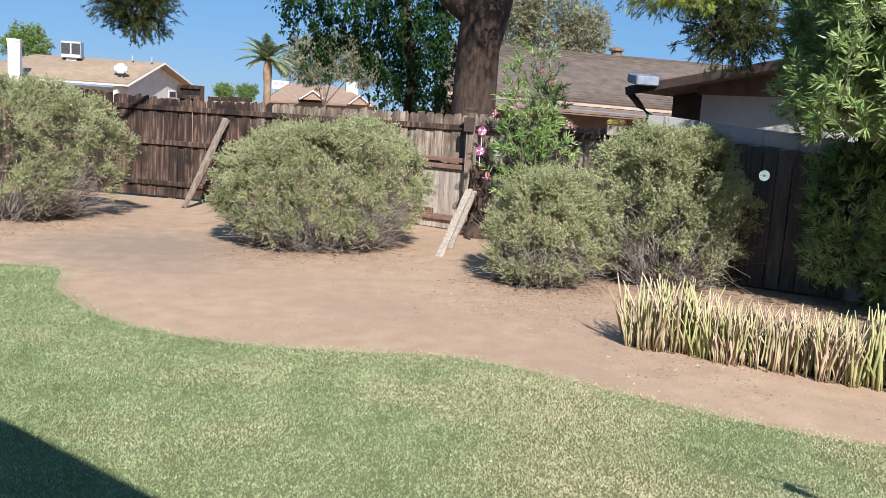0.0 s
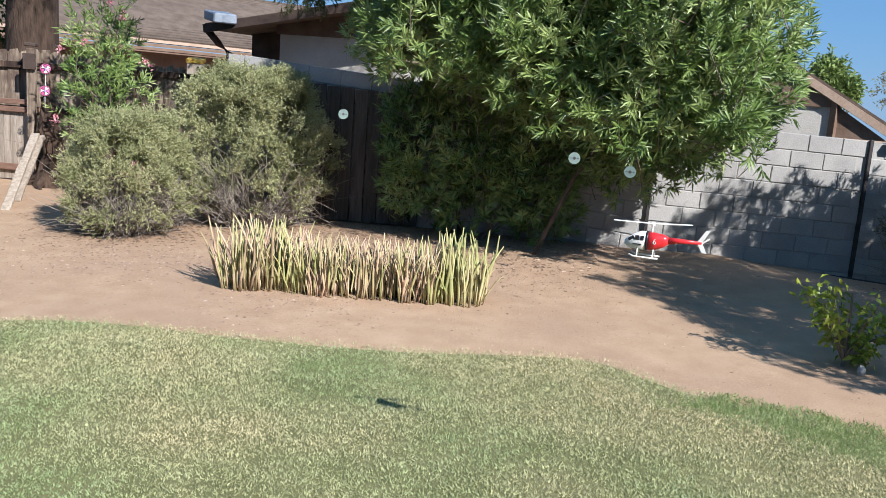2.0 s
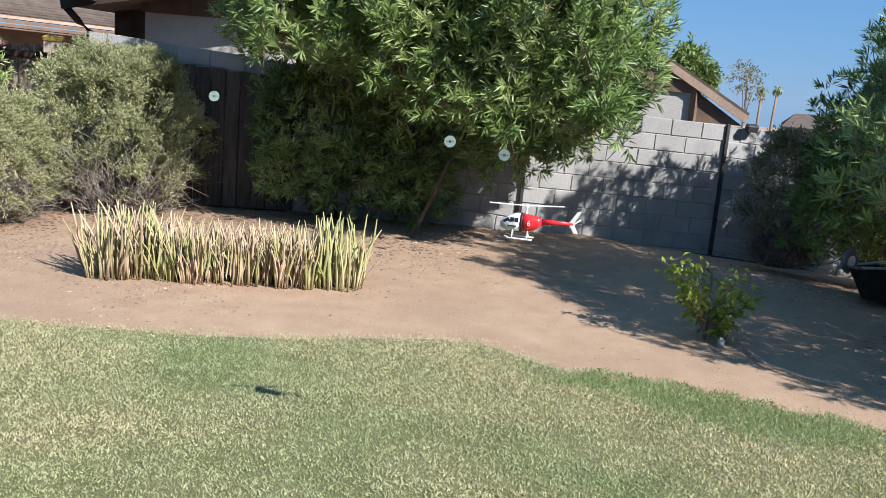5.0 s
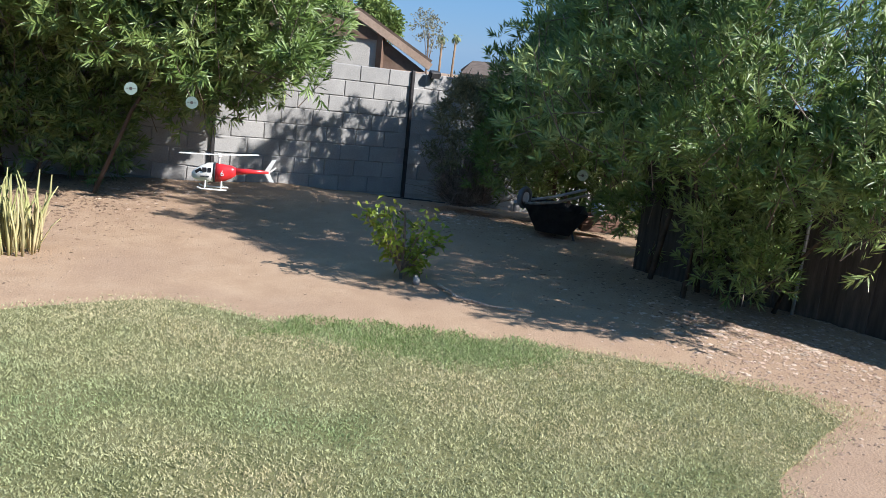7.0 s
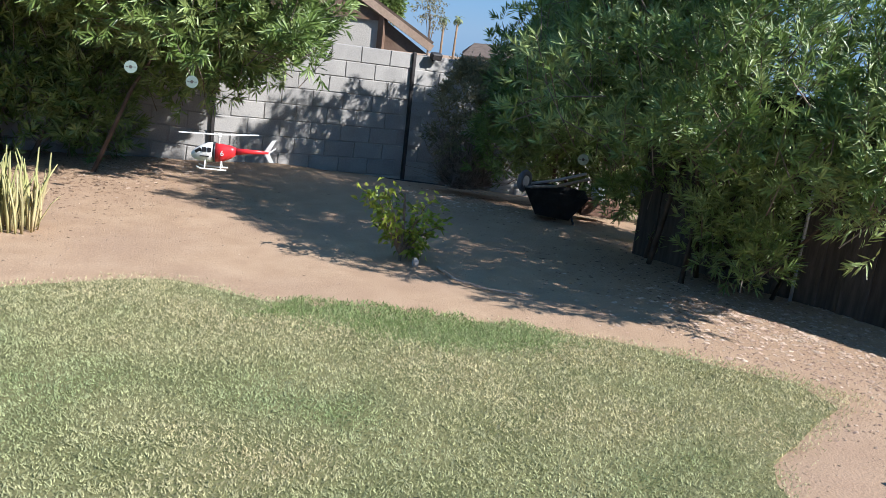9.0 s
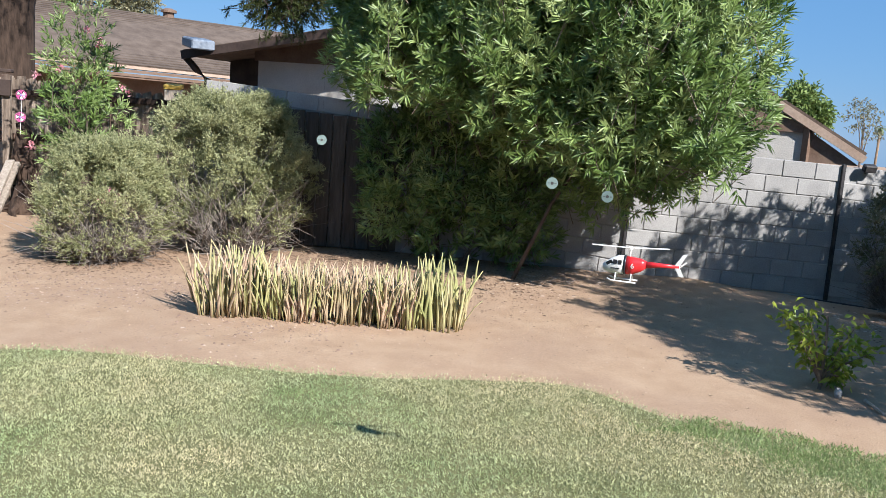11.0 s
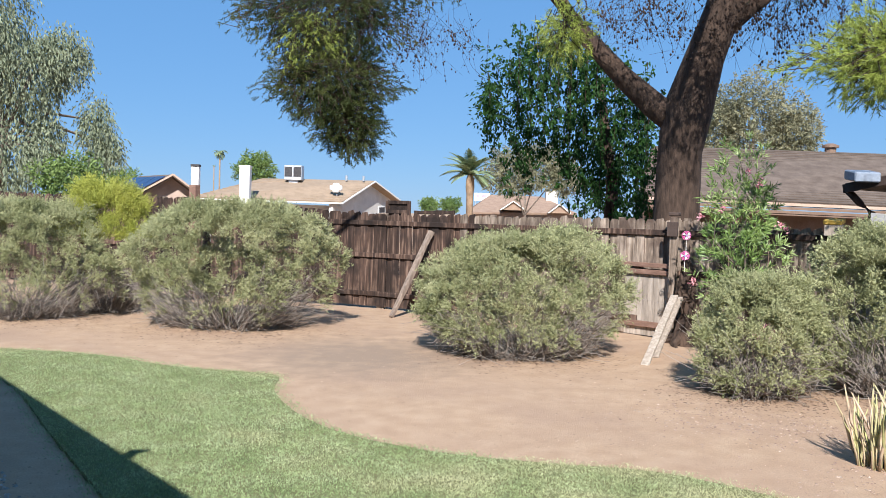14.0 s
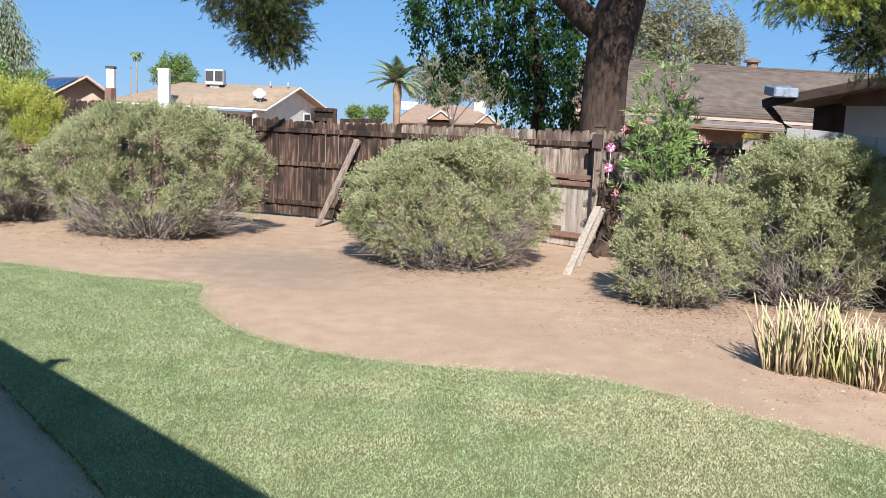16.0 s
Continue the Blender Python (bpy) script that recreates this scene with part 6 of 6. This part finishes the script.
    for s in (0, 180):
        part("tail_blade", box_bm((0.032, 0.002, 0.007), (0.017, 0, 0)), M_WHITE, t, m=pose(-0.226, -0.008, 0.02, 0, 40 + s, 0))
    t.scale = (0.88, 0.88, 0.88)
    for side in (-1, 1):
        cu = bpy.data.curves.new("number", "FONT")
        cu.body, cu.size, cu.extrude, cu.align_x, cu.align_y = "6", 0.034, 0.0006, "CENTER", "CENTER"
        cu.materials.append(M_WHITE)
        ob = new("number", cu)
        ob.parent = t
        ob.matrix_basis = pose(-0.018, side * 0.032, 0.002, 90, 0, 0 if side < 0 else 180)


helicopter()


# ---- small stones, litter and gravel ----
def scatter(name, where, size, seed, mat, label, category, flat=0.6):
    """Faceted chips lying on the ground."""
    rng = np.random.default_rng(seed)
    m = len(where)
    octa = np.array([(1, 0, -0.4), (0, 1, -0.4), (-1, 0, -0.4), (0, -1, -0.4), (0.2, 0.1, 0.8)])
    tri = np.array([(0, 1, 4), (1, 2, 4), (2, 3, 4), (3, 0, 4)])
    s = (size[0] + (size[1] - size[0]) * rng.random(m) ** 3)[:, None, None] * rng.uniform(0.6, 1.3, (m, 1, 3)) * [1, 1, flat]
    a = rng.uniform(0, 2 * np.pi, m)
    v = octa[None] * s
    v = np.stack([v[..., 0] * np.cos(a)[:, None] - v[..., 1] * np.sin(a)[:, None], v[..., 0] * np.sin(a)[:, None] + v[..., 1] * np.cos(a)[:, None], v[..., 2]], -1)
    z = np.array([rough_ground(x, y) for x, y in where])
    v += np.c_[where, z + 0.004][:, None]
    ob = put(name, raw(name, v.reshape(-1, 3), (np.arange(m)[:, None, None] * 5 + tri).reshape(-1, 3), mat))
    return tagged(ob, label, category, kind="stuff")


rng = np.random.default_rng(401)
lawn_line = curve_round(LAWN)
p = rng.uniform((-9, -3), (10, 17), (150000, 2))
dens = np.array([noise.noise(Vector((x * 0.45, y * 0.45, 9))) for x, y in p])
near_wall = np.exp(-((p[:, 0] - 6.5) ** 2 + (p[:, 1] - 0.2) ** 2) / 3.0)
by_plants = np.exp(-((p[:, 0] - 4.7) ** 2 + (p[:, 1] - 5.9) ** 2) / 0.9) + 0.6 * np.exp(-((p[:, 0] - 6.3) ** 2 + (p[:, 1] - 4.9) ** 2) / 1.6)
p = p[(rng.random(len(p)) < 0.1 + 0.5 * np.clip(dens, 0, 1) + 0.35 * near_wall + 0.5 * by_plants) & ~inside(lawn_line, p)]
scatter("pebbles", p, (0.004, 0.013), 402, M_PEBBLE, "loose pale pebbles and clods on the soil", "pebbles")
# litter under bushes, denser by the large oleander to deepen the shade there
spots = [(-6.6, 14.0, 1.7, 3600), (-3.2, 13.3, 1.7, 4200), (1.15, 11.4, 1.35, 4200), (3.3, 9.2, 0.9, 3000), (4.8, 9.3, 1.2, 3600), (6.6, 6.9, 1.6, 4500), (5.9, 8.3, 1.0, 3000), (7.6, 0.9, 1.3, 1800), (9.3, 3.0, 1.3, 1500)]
q = np.concatenate([rng.normal(0, 0.46, (int(k), 2)) * r + (x, y) for x, y, r, k in spots])
q = q[~inside(lawn_line, q)]
M_LITTER = material("leaf_litter", [(0.14, 0.085, 0.057), (0.23, 0.15, 0.102), (0.38, 0.28, 0.195)], 12, 0.9, 0, 60, vary=0.45)
scatter("leaf_litter", q, (0.004, 0.022), 403, M_LITTER, "dry brown leaf litter under the bushes", "litter", 0.18)
dry = np.concatenate([rng.normal(0, (0.5, 0.55), (2600, 2)) + (6.75, 0.0), rng.normal(0, (0.55, 0.45), (900, 2)) + (7.75, 6.5), rng.normal(0, (0.35, 0.5), (500, 2)) + (9.0, 3.4)])
dry = dry[~inside(lawn_line, dry)]
M_DRY = material("dry_leaves", [(0.3, 0.19, 0.14), (0.47, 0.34, 0.26), (0.58, 0.47, 0.37)], 12, 0.9, 0, 60, vary=0.3)
scatter("dry_leaves", dry, (0.008, 0.03), 405, M_DRY, "pale dry fallen leaves on the soil", "litter", 0.25)
chips = np.concatenate([rng.normal(0, (0.55, 0.42), (1500, 2)) + (2.55, 8.2), rng.normal(0, (0.5, 0.35), (1300, 2)) + (3.5, 7.7), rng.normal(0, (0.6, 0.4), (1100, 2)) + (3.6, 6.2), rng.normal(0, (0.75, 0.45), (3200, 2)) + (6.2, -0.5)])
chips = chips[~inside(lawn_line, chips)]
M_CHIPS = material("stone_chips", [(0.22, 0.14, 0.105), (0.34, 0.235, 0.175), (0.48, 0.375, 0.29)], 20, 0.9, 0.1, 60, vary=0.3)
scatter("stone_chips", chips, (0.004, 0.017), 406, M_CHIPS, "pinkish stone chips strewn over the bare soil", "pebbles", 0.5)
g = rng.uniform((-9.0, 2.0), (-1.2, 9.5), (26000, 2))
off = (g[:, 0] + 3.65) * 0.79 + (g[:, 1] - 6.7) * 0.61
g = g[(off < rng.normal(0, 0.08, len(g))) & (off > -2.2)]
M_GRAVEL = material("grey_gravel", [(0.21, 0.185, 0.16), (0.38, 0.34, 0.3)], 14, 0.85, 0.2, 60, vary=0.4)
scatter("gravel", g, (0.01, 0.034), 404, M_GRAVEL, "grey-brown gravel strip in the shade of the eave", "gravel", 0.7)
